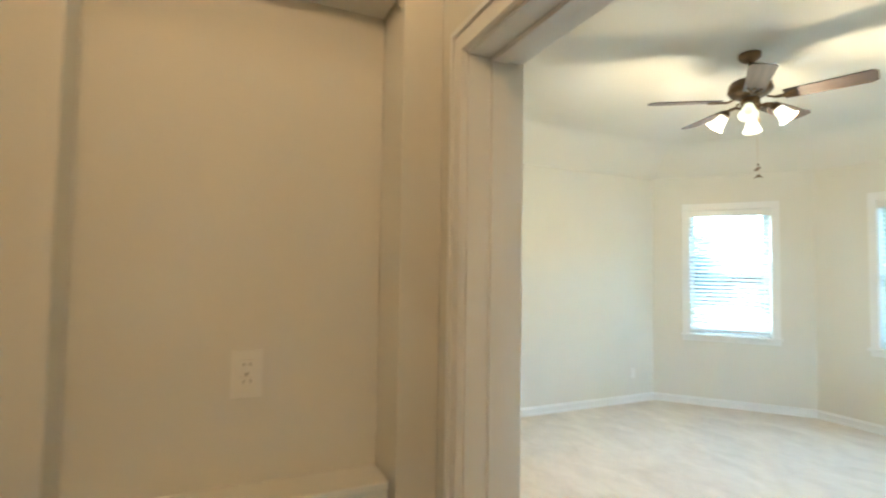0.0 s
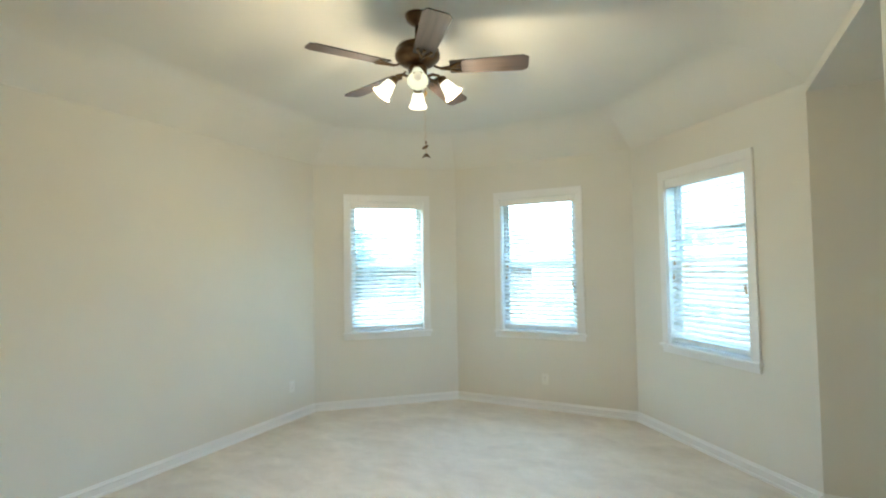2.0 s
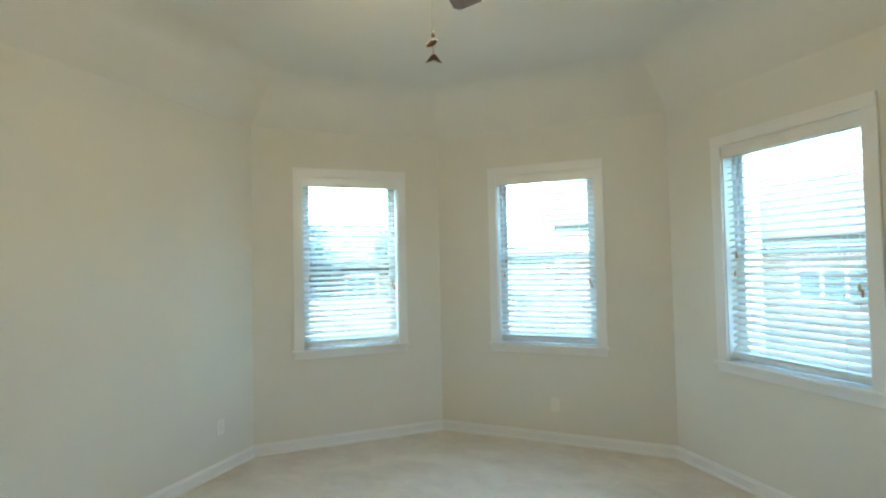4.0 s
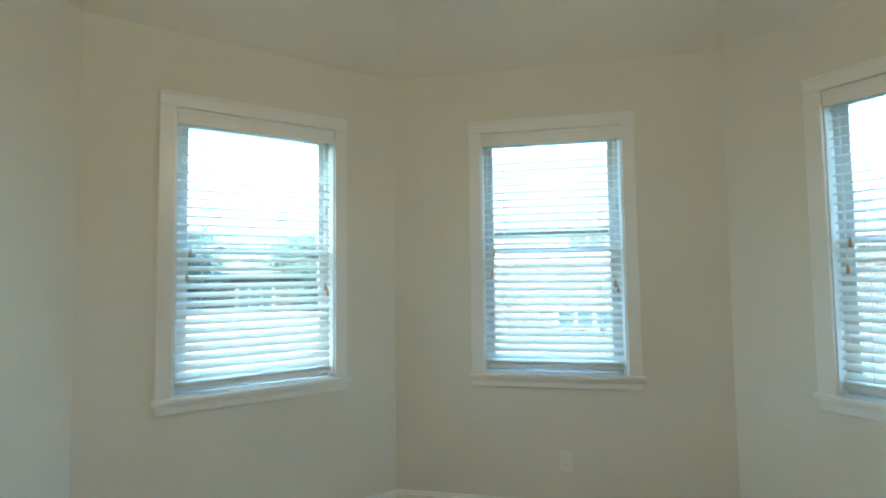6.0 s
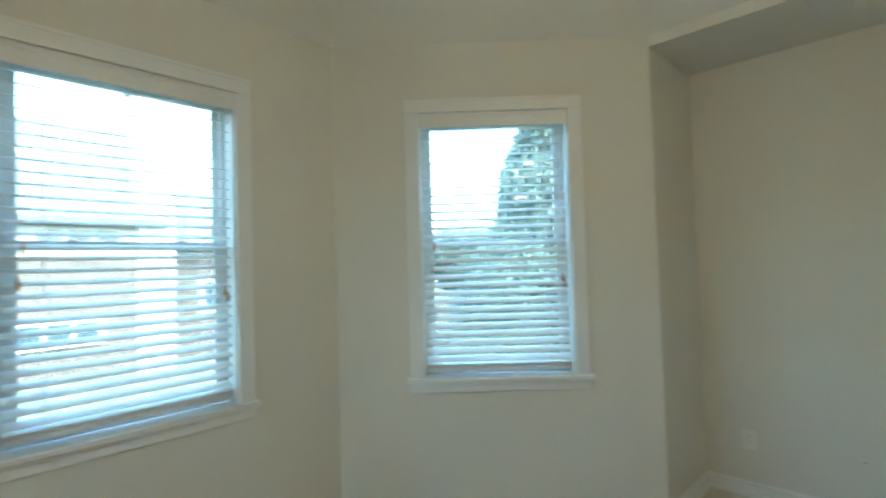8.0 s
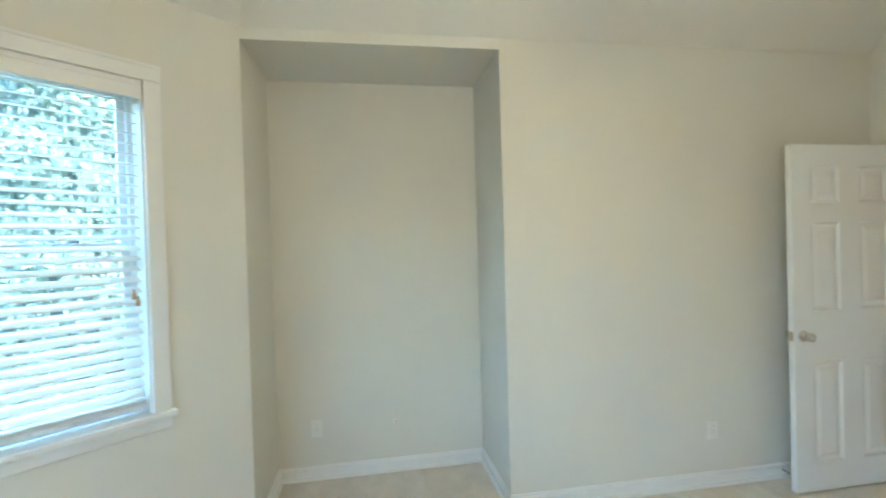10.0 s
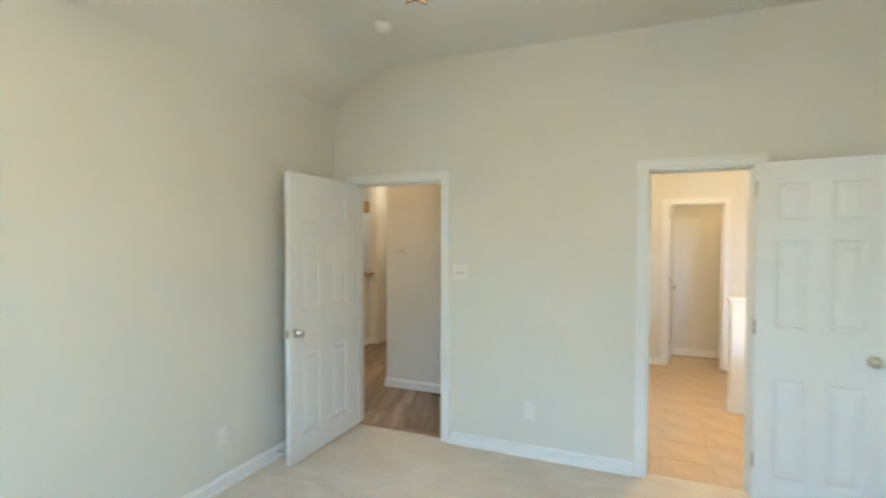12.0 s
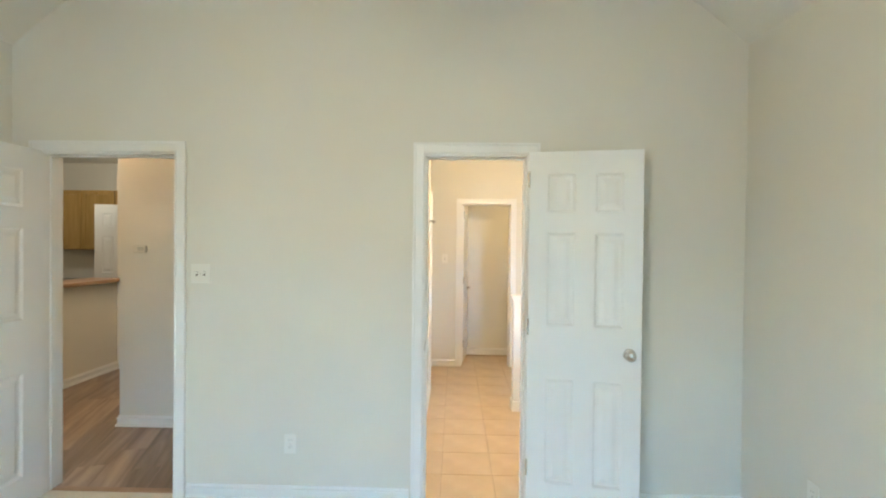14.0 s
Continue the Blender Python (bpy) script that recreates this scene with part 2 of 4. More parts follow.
def wall(name, p0, p1, z0, z1, thick=0.13, holes=(), e0=0.0, e1=0.0, mat=WALL, label="beige painted drywall with fine orange-peel texture"):
    """A wall whose room face runs from p0 to p1, room on its right; holes are (s0, s1, z0, z1). e0, e1 lengthen the outer face at the ends."""
    length = math.dist(p0, p1)
    z0 = -0.115 if z0 == 0 else z0
    xs = sorted({0.0, length, *(h[0] for h in holes), *(h[1] for h in holes)})
    zs = sorted({z0, z1, *(h[2] for h in holes), *(h[3] for h in holes)})
    bm, seen = bmesh.new(), {}

    def v(i, j, side):
        if (i, j, side) not in seen:
            x = xs[i] + (0 if side == 0 else (-e0 if i == 0 else e1 if i == len(xs) - 1 else 0))
            seen[i, j, side] = bm.verts.new((x, side * thick, zs[j]))
        return seen[i, j, side]

    def solid(i, j):
        if not (0 <= i < len(xs) - 1 and 0 <= j < len(zs) - 1):
            return False
        x, z = (xs[i] + xs[i + 1]) / 2, (zs[j] + zs[j + 1]) / 2
        return not any(h[0] < x < h[1] and h[2] < z < h[3] for h in holes)

    for i in range(len(xs) - 1):
        for j in range(len(zs) - 1):
            if not solid(i, j):
                continue
            for side in (0, 1):
                bm.faces.new((v(i, j, side), v(i + 1, j, side), v(i + 1, j + 1, side), v(i, j + 1, side)))
            for (di, dj), (a, b) in (((-1, 0), ((i, j), (i, j + 1))), ((1, 0), ((i + 1, j), (i + 1, j + 1))), ((0, -1), ((i, j), (i + 1, j))), ((0, 1), ((i, j + 1), (i + 1, j + 1)))):
                if not solid(i + di, j + dj):
                    bm.faces.new((v(*a, 0), v(*b, 0), v(*b, 1), v(*a, 1)))
    return tagged(part(name, bm, mat, m=run_frame(p0, p1)), label, "wall", kind="structure")


def profile_run(name, p0, p1, section, mat=TRIM, m0=0.0, m1=0.0, z=0.0, parent=None):
    """A moulding along a wall's foot: section holds (out into the room, height); m0, m1 shorten it per metre out, for mitres."""
    length = math.dist(p0, p1)
    bm = bmesh.new()
    ends = []
    for at, s, k in ((0, 1, m0), (length, -1, m1)):
        ends.append([bm.verts.new((at + s * k * o, -o, h)) for o, h in section])
    n = len(section)
    for i in range(n):
        bm.faces.new((ends[0][i], ends[0][(i + 1) % n], ends[1][(i + 1) % n], ends[1][i]))
    bm.faces.new(ends[0])
    bm.faces.new(ends[1][::-1])
    return part(name, bm, mat, parent, m=run_frame(p0, p1, z))


BASE = [(0, 0), (0.024, 0), (0.024, 0.010), (0.020, 0.018), (0.013, 0.020), (0.013, 0.060), (0.018, 0.064), (0.018, 0.070), (0.010, 0.075), (0.006, 0.088), (0, 0.089)]

# ---- the bedroom's shell ----
RX0, RX1 = 4.29, 4.33          # the niche wall at the doors and at the bay
YN, PLATE, TOP, SW = 5.17, 2.67, 2.97, 0.14
A0, A1 = (0.0, 0.0), (0.0, 4.09)
A2, A3, A4 = (1.20, YN), (3.145, YN), (RX1, 3.866)
N1, N2, N3 = (4.965, 3.845), (4.965, 2.475), (4.318, 2.485)
NZ = 2.61
A5 = (RX0, 0.0)
WZ0, WZ1, WW, WC = 0.815, 2.282, 0.837, 0.07   # window opening: foot, head, width, casing


def hole(p0, p1):
    mid = math.dist(p0, p1) / 2
    return (mid - WW / 2, mid + WW / 2, WZ0, WZ1)


k = 0.13 * math.tan(radians(22.5))
DA, DB = (3.300, 4.115), (1.233, 1.843)   # the two doorways
DH = 2.045

wall("wall_west", A0, A1, 0, PLATE, e0=0.0, e1=k)
wall("wall_bay_west", A1, A2, 0, PLATE, 0.13, [hole(A1, A2)], k, k)
wall("wall_bay_north", A2, A3, 0, PLATE, 0.13, [hole(A2, A3)], k, k)
wall("wall_bay_east", A3, A4, 0, PLATE, 0.13, [hole(A3, A4)], k, 0.0)
wall("wall_niche_north", A4, N1, 0, PLATE, 0.13)
wall("wall_niche_back", N1, N2, 0, PLATE, 0.13, e0=0.13, e1=0.13)
wall("wall_niche_south", N2, N3, 0, PLATE, 0.13)
wall("wall_east", N3, A5, 0, PLATE + 0.1, 0.13, e0=-0.132)
wall("wall_south", A5, A0, 0, TOP + 0.1, SW, [(RX0 - DA[1], RX0 - DA[0], -0.12, DH), (RX0 - DB[1], RX0 - DB[0], -0.12, DH)], e0=0.13, e1=0.13)
tagged(part("niche_soffit", prism([A4, (N1[0], N1[1] - 0.002), (N2[0], N2[1] + 0.002), N3], NZ, PLATE + 0.05), CEIL), "lowered flat drywall soffit of the niche", "soffit", kind="structure")


def inset(points, skip, d):
    """The outline moved inwards by d on every side but the one named."""
    out, n = [], len(points)
    for i in range(n):
        lines = []
        for j in (i - 1, i):
            a, b = Vector(points[j % n]), Vector(points[(j + 1) % n])
            t = (b - a).normalized()
            o = Vector((t.y, -t.x)) * (0 if j % n == skip else d)
            lines.append((a + o, t))
        (p, t), (q, u) = lines
        den = t.x * u.y - t.y * u.x
        s = ((q.x - p.x) * u.y - (q.y - p.y) * u.x) / den
        out.append(tuple(p + t * s))
    return out


PLAN = [A0, A1, A2, A3, A4, A5]
INNER = inset(PLAN, 5, 0.36)
bm = bmesh.new()
low, high = [bm.verts.new((x, y, PLATE)) for x, y in PLAN], [bm.verts.new((x, y, TOP)) for x, y in INNER]
back = [bm.verts.new((x, y, TOP + 0.12)) for x, y in PLAN]
for i in range(6):
    j = (i + 1) % 6
    if i != 5:
        bm.faces.new((low[i], low[j], high[j], high[i]))
        bm.faces.new((low[i], low[j], back[j], back[i]))
bm.faces.new(high)
bm.faces.new(back[::-1])
crease = [e for e in bm.edges if {e.verts[0] in high, e.verts[1] in high} == {True} and len(e.link_faces) == 2]
bmesh.ops.bevel(bm, geom=crease, offset=0.15, segments=8, affect="EDGES", profile=0.5)
tagged(part("ceiling", bm, CEIL), "beige tray ceiling with sloped drywall borders and faint texture", "ceiling", kind="structure")

FLOOR = [A0, A1, A2, A3, A4, N1, N2, N3, A5, (DA[1], 0), (DA[1], -0.062), (DA[0], -0.062), (DA[0], 0), (DB[1], 0), (DB[1], -0.062), (DB[0], -0.062), (DB[0], 0)]
bm = prism(FLOOR, -0.12, 0.0)
tagged(part("floor", bm, CARPET), "beige cut-pile carpet with soft vacuum marks", "carpet", kind="structure")

board = empty("baseboard", "white painted wooden baseboard with a stepped top", "baseboard", kind="structure")
t45, t90 = math.tan(radians(22.5)), 1.0
CAS = 0.07
for p0, p1, a, b in ((A0, A1, 1, t45), (A1, A2, t45, t45), (A2, A3, t45, t45), (A3, A4, t45, -0.9), (A4, N1, -0.9, 1), (N1, N2, 1, 1), (N2, N3, 1, -0.9), (N3, A5, -0.9, 1),
                     (A5, (DA[1] + CAS, 0), 1, 0), ((DA[0] - CAS, 0), (DB[1] + CAS, 0), 0, 0), ((DB[0] - CAS, 0), A0, 0, 1)):
    profile_run("baseboard_run", p0, p1, BASE, m0=a, m1=b, parent=board)


# ---- windows and blinds ----
def window(name, p0, p1, label):
    """A double-hung window with casing, sill and apron in the middle of the run p0 to p1."""
    w = WW
    root = empty(name, label, "window", run_frame(p0, p1) @ pose(math.dist(p0, p1) / 2, 0, 0), "bay windows", "structure")
    h = w / 2
    c = WC
    casing = part("casing", box(boxed(-h - c, -h + 0.004, -0.018, 0, WZ0, WZ1 - 0.004, 0.004), h - 0.004, h + c, -0.018, 0, WZ0, WZ1 - 0.004, 0.004), TRIM, root)
    part("head_casing", box(boxed(-h - c, h + c, -0.019, 0, WZ1 - 0.004, WZ1 + c, 0.004), -h - c - 0.0, h + c + 0.0, -0.024, -0.019, WZ1 + c - 0.016, WZ1 + c, 0.002), TRIM, root)
    part("window_sill", boxed(-h - c - 0.016, h + c + 0.016, -0.042, 0.089, WZ0 - 0.022, WZ0 + 0.004, 0.006), TRIM, root)
    part("apron", box(boxed(-h - c, h + c, -0.016, 0, WZ0 - 0.075, WZ0 - 0.022, 0.004), -h - c, h + c, -0.022, 0, WZ0 - 0.04, WZ0 - 0.022, 0.004), TRIM, root)
    # lining of the opening
    bm = bmesh.new()
    box(bm, -h + 0.001, -h + 0.012, 0, 0.09, WZ0, WZ1)
    box(bm, h - 0.012, h - 0.001, 0, 0.09, WZ0, WZ1)
    box(bm, -h + 0.012, h - 0.012, 0, 0.09, WZ1 - 0.012, WZ1 - 0.001)
    part("lining", bm, TRIM, root)
    f = 0.035
    bm = bmesh.new()
    box(bm, -h, -h + f, 0.09, 0.128, WZ0, WZ1, 0.003)
    box(bm, h - f, h, 0.09, 0.128, WZ0, WZ1, 0.003)
    box(bm, -h + f, h - f, 0.09, 0.128, WZ1 - f, WZ1, 0.003)
    box(bm, -h + f, h - f, 0.09, 0.128, WZ0, WZ0 + f, 0.003)
    part("window_frame", bm, VINYL, root)
    mid = 1.553
    for z0, z1, y0, nm in ((WZ0 + f, mid + 0.018, 0.094, "lower_sash"), (mid - 0.018, WZ1 - f, 0.111, "upper_sash")):
        s, x = 0.034, h - f
        bm = bmesh.new()
        box(bm, -x, -x + s, y0, y0 + 0.016, z0, z1, 0.003)
        box(bm, x - s, x, y0, y0 + 0.016, z0, z1, 0.003)
        box(bm, -x + s, x - s, y0, y0 + 0.016, z0, z0 + s, 0.003)
        box(bm, -x + s, x - s, y0, y0 + 0.016, z1 - s, z1, 0.003)
        sash = part(nm, bm, VINYL, root)
        pane = part("pane", boxed(-x + s - 0.004, x - s + 0.004, y0 + 0.006, y0 + 0.010, z0 + s - 0.004, z1 - s + 0.004), GLASS, sash)
        pane.visible_shadow = False
    for x in (-0.2, 0.2):
        part("sash_lock", box(boxed(x - 0.028, x + 0.028, 0.084, 0.094, mid + 0.004, mid + 0.018, 0.003), x - 0.006, x + 0.02, 0.078, 0.088, mid + 0.018, mid + 0.026, 0.002), VINYL, root)
    return root


def blind(p0, p1, tilts_, label, wand=-1):
    """A lowered two-inch slat blind inside a window's opening."""
    root = empty("window_blind", label, "blind", run_frame(p0, p1) @ pose(math.dist(p0, p1) / 2, 0, 0), "bay blinds")
    h = WW / 2 - 0.016
    top = WZ1 - 0.016
    part("headrail", boxed(-h, h, 0.022, 0.062, top - 0.045, top, 0.002), SLAT, root)
    part("valance", box(boxed(-h - 0.009, h + 0.009, -0.006, 0.010, top - 0.070, top + 0.003, 0.003), -h - 0.006, h + 0.006, -0.009, -0.005, top - 0.014, top - 0.002, 0.001), TRIM, root)
    bottom = WZ0 + 0.03
    part("bottom_rail", boxed(-h + 0.004, h - 0.004, 0.018, 0.066, bottom, bottom + 0.022, 0.004), SLAT, root)
    part("rail_plug", boxed(-0.008, 0.008, 0.014, 0.0185, bottom + 0.005, bottom + 0.017, 0.002), CORD, root)
    bm = bmesh.new()
    n = 4
    pts = [(-0.024 + 0.048 * i / n, 0.0025 * (1 - (2 * i / n - 1) ** 2)) for i in range(n + 1)]
    rows = [[bm.verts.new((x, y, z + dz)) for y, z in pts] for x in (-h + 0.004, h - 0.004) for dz in (0, 0.0026)]
    a0, a1, b0, b1 = rows
    for i in range(n):
        bm.faces.new((a0[i], a0[i + 1], b0[i + 1], b0[i]))
        bm.faces.new((a1[i], b1[i], b1[i + 1], a1[i + 1]))
        bm.faces.new((a0[i], a1[i], a1[i + 1], a0[i + 1]))
        bm.faces.new((b0[i], b0[i + 1], b1[i + 1], b1[i]))
    bm.faces.new((a0[0], b0[0], b1[0], a1[0]))
    bm.faces.new((a0[n], a1[n], b1[n], b0[n]))
    pitch = 0.0455
    z = bottom + 0.022 + 0.026
    first = part("slat", bm, SLAT, root, m=pose(0, 0.042, bottom + 0.0225))
    for i in range(1, 4):
        again(first, "slat", root, pose(0, 0.042, bottom + 0.0225 + 0.0052 * i, random.uniform(2, 5) * i, 0, 0))
    z += 0.016
    while z < top - 0.075:
        low = ((top - z) / (top - bottom)) ** 1.5
        m = pose(0, 0.042, z, tilts_[0] * (1 - low) + tilts_[1] * low + random.uniform(-1.2, 1.2), random.uniform(-0.12, 0.12), 0)
        again(first, "slat", root, m)
        z += pitch
    for x in (-h + 0.12, h - 0.12):
        for y in (0.0175, 0.0665):
            part("ladder_cord", tube([(x, y, bottom + 0.01), (x, y, top - 0.04)], 0.0011, 5), CORD, root)
    x = wand * (h - 0.05)
    tilts = part("tilt_cord", tube([(x, 0.012, top - 0.06), (x - 0.002, 0.011, 1.42)], 0.0013, 5), CORD, root)
    for dx, z in ((-0.002, 1.405), (0.012, 1.53)):
        part("tassel", lathe([(0, 0.03), (0.004, 0.028), (0.006, 0.01), (0.009, -0.012), (0.006, -0.016), (0, -0.016)], 12, m=Matrix.Translation((x + dx, 0.011, z))), TASSEL, tilts, "small wooden cord tassel", True)
    x = -wand * (h - 0.03)
    cords = part("lift_cord", tube([(x, 0.012, top - 0.06), (x + 0.004, 0.011, 1.33)], 0.0014, 5), CORD, root)
    part("tassel", lathe([(0, 0.03), (0.004, 0.028), (0.006, 0.01), (0.009, -0.012), (0.006, -0.016), (0, -0.016)], 12, m=Matrix.Translation((x + 0.004, 0.011, 1.31))), TASSEL, cords, "small wooden cord tassel", True)
    part("tassel", lathe([(0, 0.03), (0.004, 0.028), (0.006, 0.01), (0.009, -0.012), (0.006, -0.016), (0, -0.016)], 12, m=Matrix.Translation((x - 0.010, 0.012, 1.34))), TASSEL, cords, "small wooden cord tassel", True)
    return root


window("window_1", A1, A2, "white double-hung window with painted casing and sill")
window("window_2", A2, A3, "white double-hung window with painted casing and sill")
window("window_3", A3, A4, "white double-hung window with painted casing and sill")
blind(A1, A2, (16, 42), "white two-inch slat blind lowered with open slats")
blind(A2, A3, (14, 25), "white two-inch slat blind lowered with open slats")
blind(A3, A4, (16, 40), "white two-inch slat blind lowered with open slats")


# ---- doors ----
def panelled_leaf(name, width, label, m, knob_z=0.915, lever=False, group="panelled doors", height=2.03):
    """A six-panel door leaf: x from the hinge to the free edge, its face on +-y, foot at z = 0."""
    root = empty(name, label, "door", m, group)
    th = 0.035
    st, mull = 0.16 * width, 0.175 * width
    c = width / 2
    xs = [0, st, c - mull / 2, c + mull / 2, width - st, width]
    zs = [0, 0.165, 0.755, 1.055, 1.575, 1.69, 1.905, height]
    bm = bmesh.new()
    verts = {}

    def v(x, y, z):
        key = (round(x, 5), round(y, 5), round(z, 5))
        if key not in verts:
            verts[key] = bm.verts.new(key)
        return verts[key]

    g, dip = 0.014, 0.0085
    wells = []
    for s in (-1, 1):
        y = s * th / 2
        for a in range(5):
            for b in range(7):
                x0, x1, z0, z1 = xs[a], xs[a + 1], zs[b], zs[b + 1]
                ring = [v(x0, y, z0), v(x1, y, z0), v(x1, y, z1), v(x0, y, z1)]
                if a in (1, 3) and b in (1, 3, 5):
                    yi = s * (th / 2 - dip)
                    low_ = [v(x0 + g, yi, z0 + g), v(x1 - g, yi, z0 + g), v(x1 - g, yi, z1 - g), v(x0 + g, yi, z1 - g)]
                    for q in range(4):
                        bm.faces.new((ring[q], ring[(q + 1) % 4], low_[(q + 1) % 4], low_[q]))
                    bm.faces.new(low_)
                    wells.append((s, x0 + g, x1 - g, z0 + g, z1 - g))
                else:
                    bm.faces.new(ring)
    for a in range(5):
        for z in (0, height):
            bm.faces.new((v(xs[a], -th / 2, z), v(xs[a + 1], -th / 2, z), v(xs[a + 1], th / 2, z), v(xs[a], th / 2, z)))
    for b in range(7):
        for x in (0, width):
            bm.faces.new((v(x, -th / 2, zs[b]), v(x, -th / 2, zs[b + 1]), v(x, th / 2, zs[b + 1]), v(x, th / 2, zs[b])))
    part("leaf", bm, DOORP, root)
    for s, x0, x1, z0, z1 in wells:
        bm = bmesh.new()
        e, sl = 0.010, 0.026
        y0, y1 = s * (th / 2 - dip - 0.001), s * (th / 2 - 0.0022)
        o = [bm.verts.new((x, y0, z)) for x, z in ((x0 + e, z0 + e), (x1 - e, z0 + e), (x1 - e, z1 - e), (x0 + e, z1 - e))]
        i = [bm.verts.new((x, y1, z)) for x, z in ((x0 + e + sl, z0 + e + sl), (x1 - e - sl, z0 + e + sl), (x1 - e - sl, z1 - e - sl), (x0 + e + sl, z1 - e - sl))]
        bm.faces.new(i)
        bm.faces.new(o[::-1])
        for q in range(4):
            bm.faces.new((o[q], o[(q + 1) % 4], i[(q + 1) % 4], i[q]))
        part("panel", bm, DOORP, root)
    kx = width - 0.062
    for s in (-1, 1):
        turn = Matrix.Translation((kx, s * th / 2, knob_z)) @ pose(0, 0, 0, -90 * s)
        if lever:
            k_ = part("door_handle", lathe([(0, 0), (0.03, 0), (0.03, 0.008), (0.011, 0.012), (0.011, 0.04), (0, 0.04)], 16, m=turn), NICKEL, root, "satin nickel lever handle", True)
            part("lever", boxed(kx - 0.10, kx + 0.01, s * (th / 2 + 0.045) - 0.007, s * (th / 2 + 0.045) + 0.007, knob_z - 0.008, knob_z + 0.008, 0.004), NICKEL, k_)
        else:
            part("door_knob", lathe([(0, 0), (0.032, 0), (0.033, 0.004), (0.026, 0.010), (0.012, 0.014), (0.011, 0.030), (0.022, 0.036), (0.0275, 0.046), (0.0275, 0.054), (0.021, 0.063), (0.012, 0.066), (0, 0.0665)], 24, m=turn), NICKEL, root, "round satin nickel knob", True)
    part("latch_plate", boxed(width - 0.0005, width + 0.002, -0.012, 0.012, knob_z - 0.028, knob_z + 0.028, 0.0008), NICKEL, root)
    for z in (0.2, 1.0, 1.83):
        hinge = part("hinge", lathe([(0, 0), (0.006, 0), (0.006, 0.09), (0, 0.09)], 10, m=Matrix.Translation((-0.004, -th / 2 - 0.002, z))), NICKEL, root, "satin nickel butt hinge")
    return root


def doorway(name, x0, x1, y_in, y_out, height, label, thing_mat=TRIM, casing_out=True, stop=0.5):
    """Jamb, stops and casing round an opening in a wall that runs along x; y_in is the room face, y_out the other."""
    root = empty(name, label, "door frame", kind="structure")
    c, lo, hi = 0.066, min(y_in, y_out), max(y_in, y_out)
    bm = bmesh.new()
    box(bm, x0 - 0.0, x0 + 0.014, lo - 0.002, hi + 0.002, 0, height)
    box(bm, x1 - 0.014, x1, lo - 0.002, hi + 0.002, 0, height)
    box(bm, x0 + 0.014, x1 - 0.014, lo - 0.002, hi + 0.002, height - 0.014, height)
    part("jamb", bm, thing_mat, root)
    y0, y1 = lo + (hi - lo) * stop - 0.04, lo + (hi - lo) * stop
    bm = bmesh.new()
    box(bm, x0 + 0.014, x0 + 0.026, y0, y1, 0, height - 0.014, 0.002)
    box(bm, x1 - 0.026, x1 - 0.014, y0, y1, 0, height - 0.014, 0.002)
    box(bm, x0 + 0.026, x1 - 0.026, y0, y1, height - 0.026, height - 0.014, 0.002)
    part("door_stop", bm, thing_mat, root)
    for y, s in ((hi, 1), (lo, -1)):
        if s == -1 and not casing_out:
            continue
        bm = bmesh.new()
        for a, b, t in ((0.0, 0.05, 0.013), (0.05, c, 0.019), (0.003, 0.012, 0.017)):
            ys = sorted((y, y + s * t))
            box(bm, x0 + 0.006 - b, x0 + 0.006 - a, *ys, 0, height - 0.006 + b, 0.0025)
            box(bm, x1 - 0.006 + a, x1 - 0.006 + b, *ys, 0, height - 0.006 + b, 0.0025)
            box(bm, x0 + 0.006 - a, x1 - 0.006 + a, *ys, height - 0.006 + a, height - 0.006 + b, 0.0025)
        part("casing", bm, thing_mat, root)
    return root


fa = doorway("door_frame_hall", DA[0], DA[1], 0, -SW, DH, "white painted jamb and moulded casing of the hall doorway", stop=0.68)
part("strike_plate", boxed(DA[0] + 0.0135, DA[0] + 0.016, -0.036, -0.008, 0.89, 0.95, 0.0005), NICKEL, fa)
fb = doorway("door_frame_bath", DB[0], DB[1], 0, -SW, DH, "white painted jamb and moulded casing of the bathroom doorway", stop=0.68)
part("strike_plate", boxed(DB[1] - 0.016, DB[1] - 0.0135, -0.036, -0.008, 0.89, 0.95, 0.0005), NICKEL, fb)
panelled_leaf("door_1", 0.80, "white six-panel door standing open against the niche wall", pose(4.095, 0.028, 0.012, 0, 0, 89.5))
panelled_leaf("door_2", 0.605, "white six-panel door swung wide open onto the wall", pose(1.234, 0.045, 0.012, 0, 0, 170))

# ---- hall, kitchen and bathroom shells ----
HY, HX = -1.06, 3.16       # the hall's far wall, and its end wall with the recess
H2 = 2.74
wall("wall_hall_south", (2.7, HY), (4.393, HY), 0, H2, -0.14)
NB, NF, NL, NR, NS, NT = 3.05, HX, -0.95, -0.25, 1.01, 2.21
tagged(part("wall_hall_end", prism([(2.75, NR - 0.02), (NB, NR - 0.02), (NF, NR), (NF, -0.142), (2.75, -0.142)], 0, H2), WALL), "beige painted hall end wall beside a recess", "wall", kind="structure")
tagged(part("wall_recess_side", boxed(NB, NF, HY + 0.001, NL, 0, H2), WALL), "beige painted side wall of a hall recess", "wall", kind="structure")
tagged(part("wall_recess_back", boxed(2.70, NB, HY, NR - 0.021, 0, H2), WALL), "beige painted back wall of a hall recess", "wall", kind="structure")
tagged(part("recess_ledge", box(boxed(NB, NF, NL + 0.001, NR - 0.022, 0.0, NS - 0.02), NB, NF + 0.012, NL + 0.001, NR - 0.022, NS - 0.02, NS, 0.006), WALL), "beige painted ledge of the hall recess", "ledge", kind="structure")
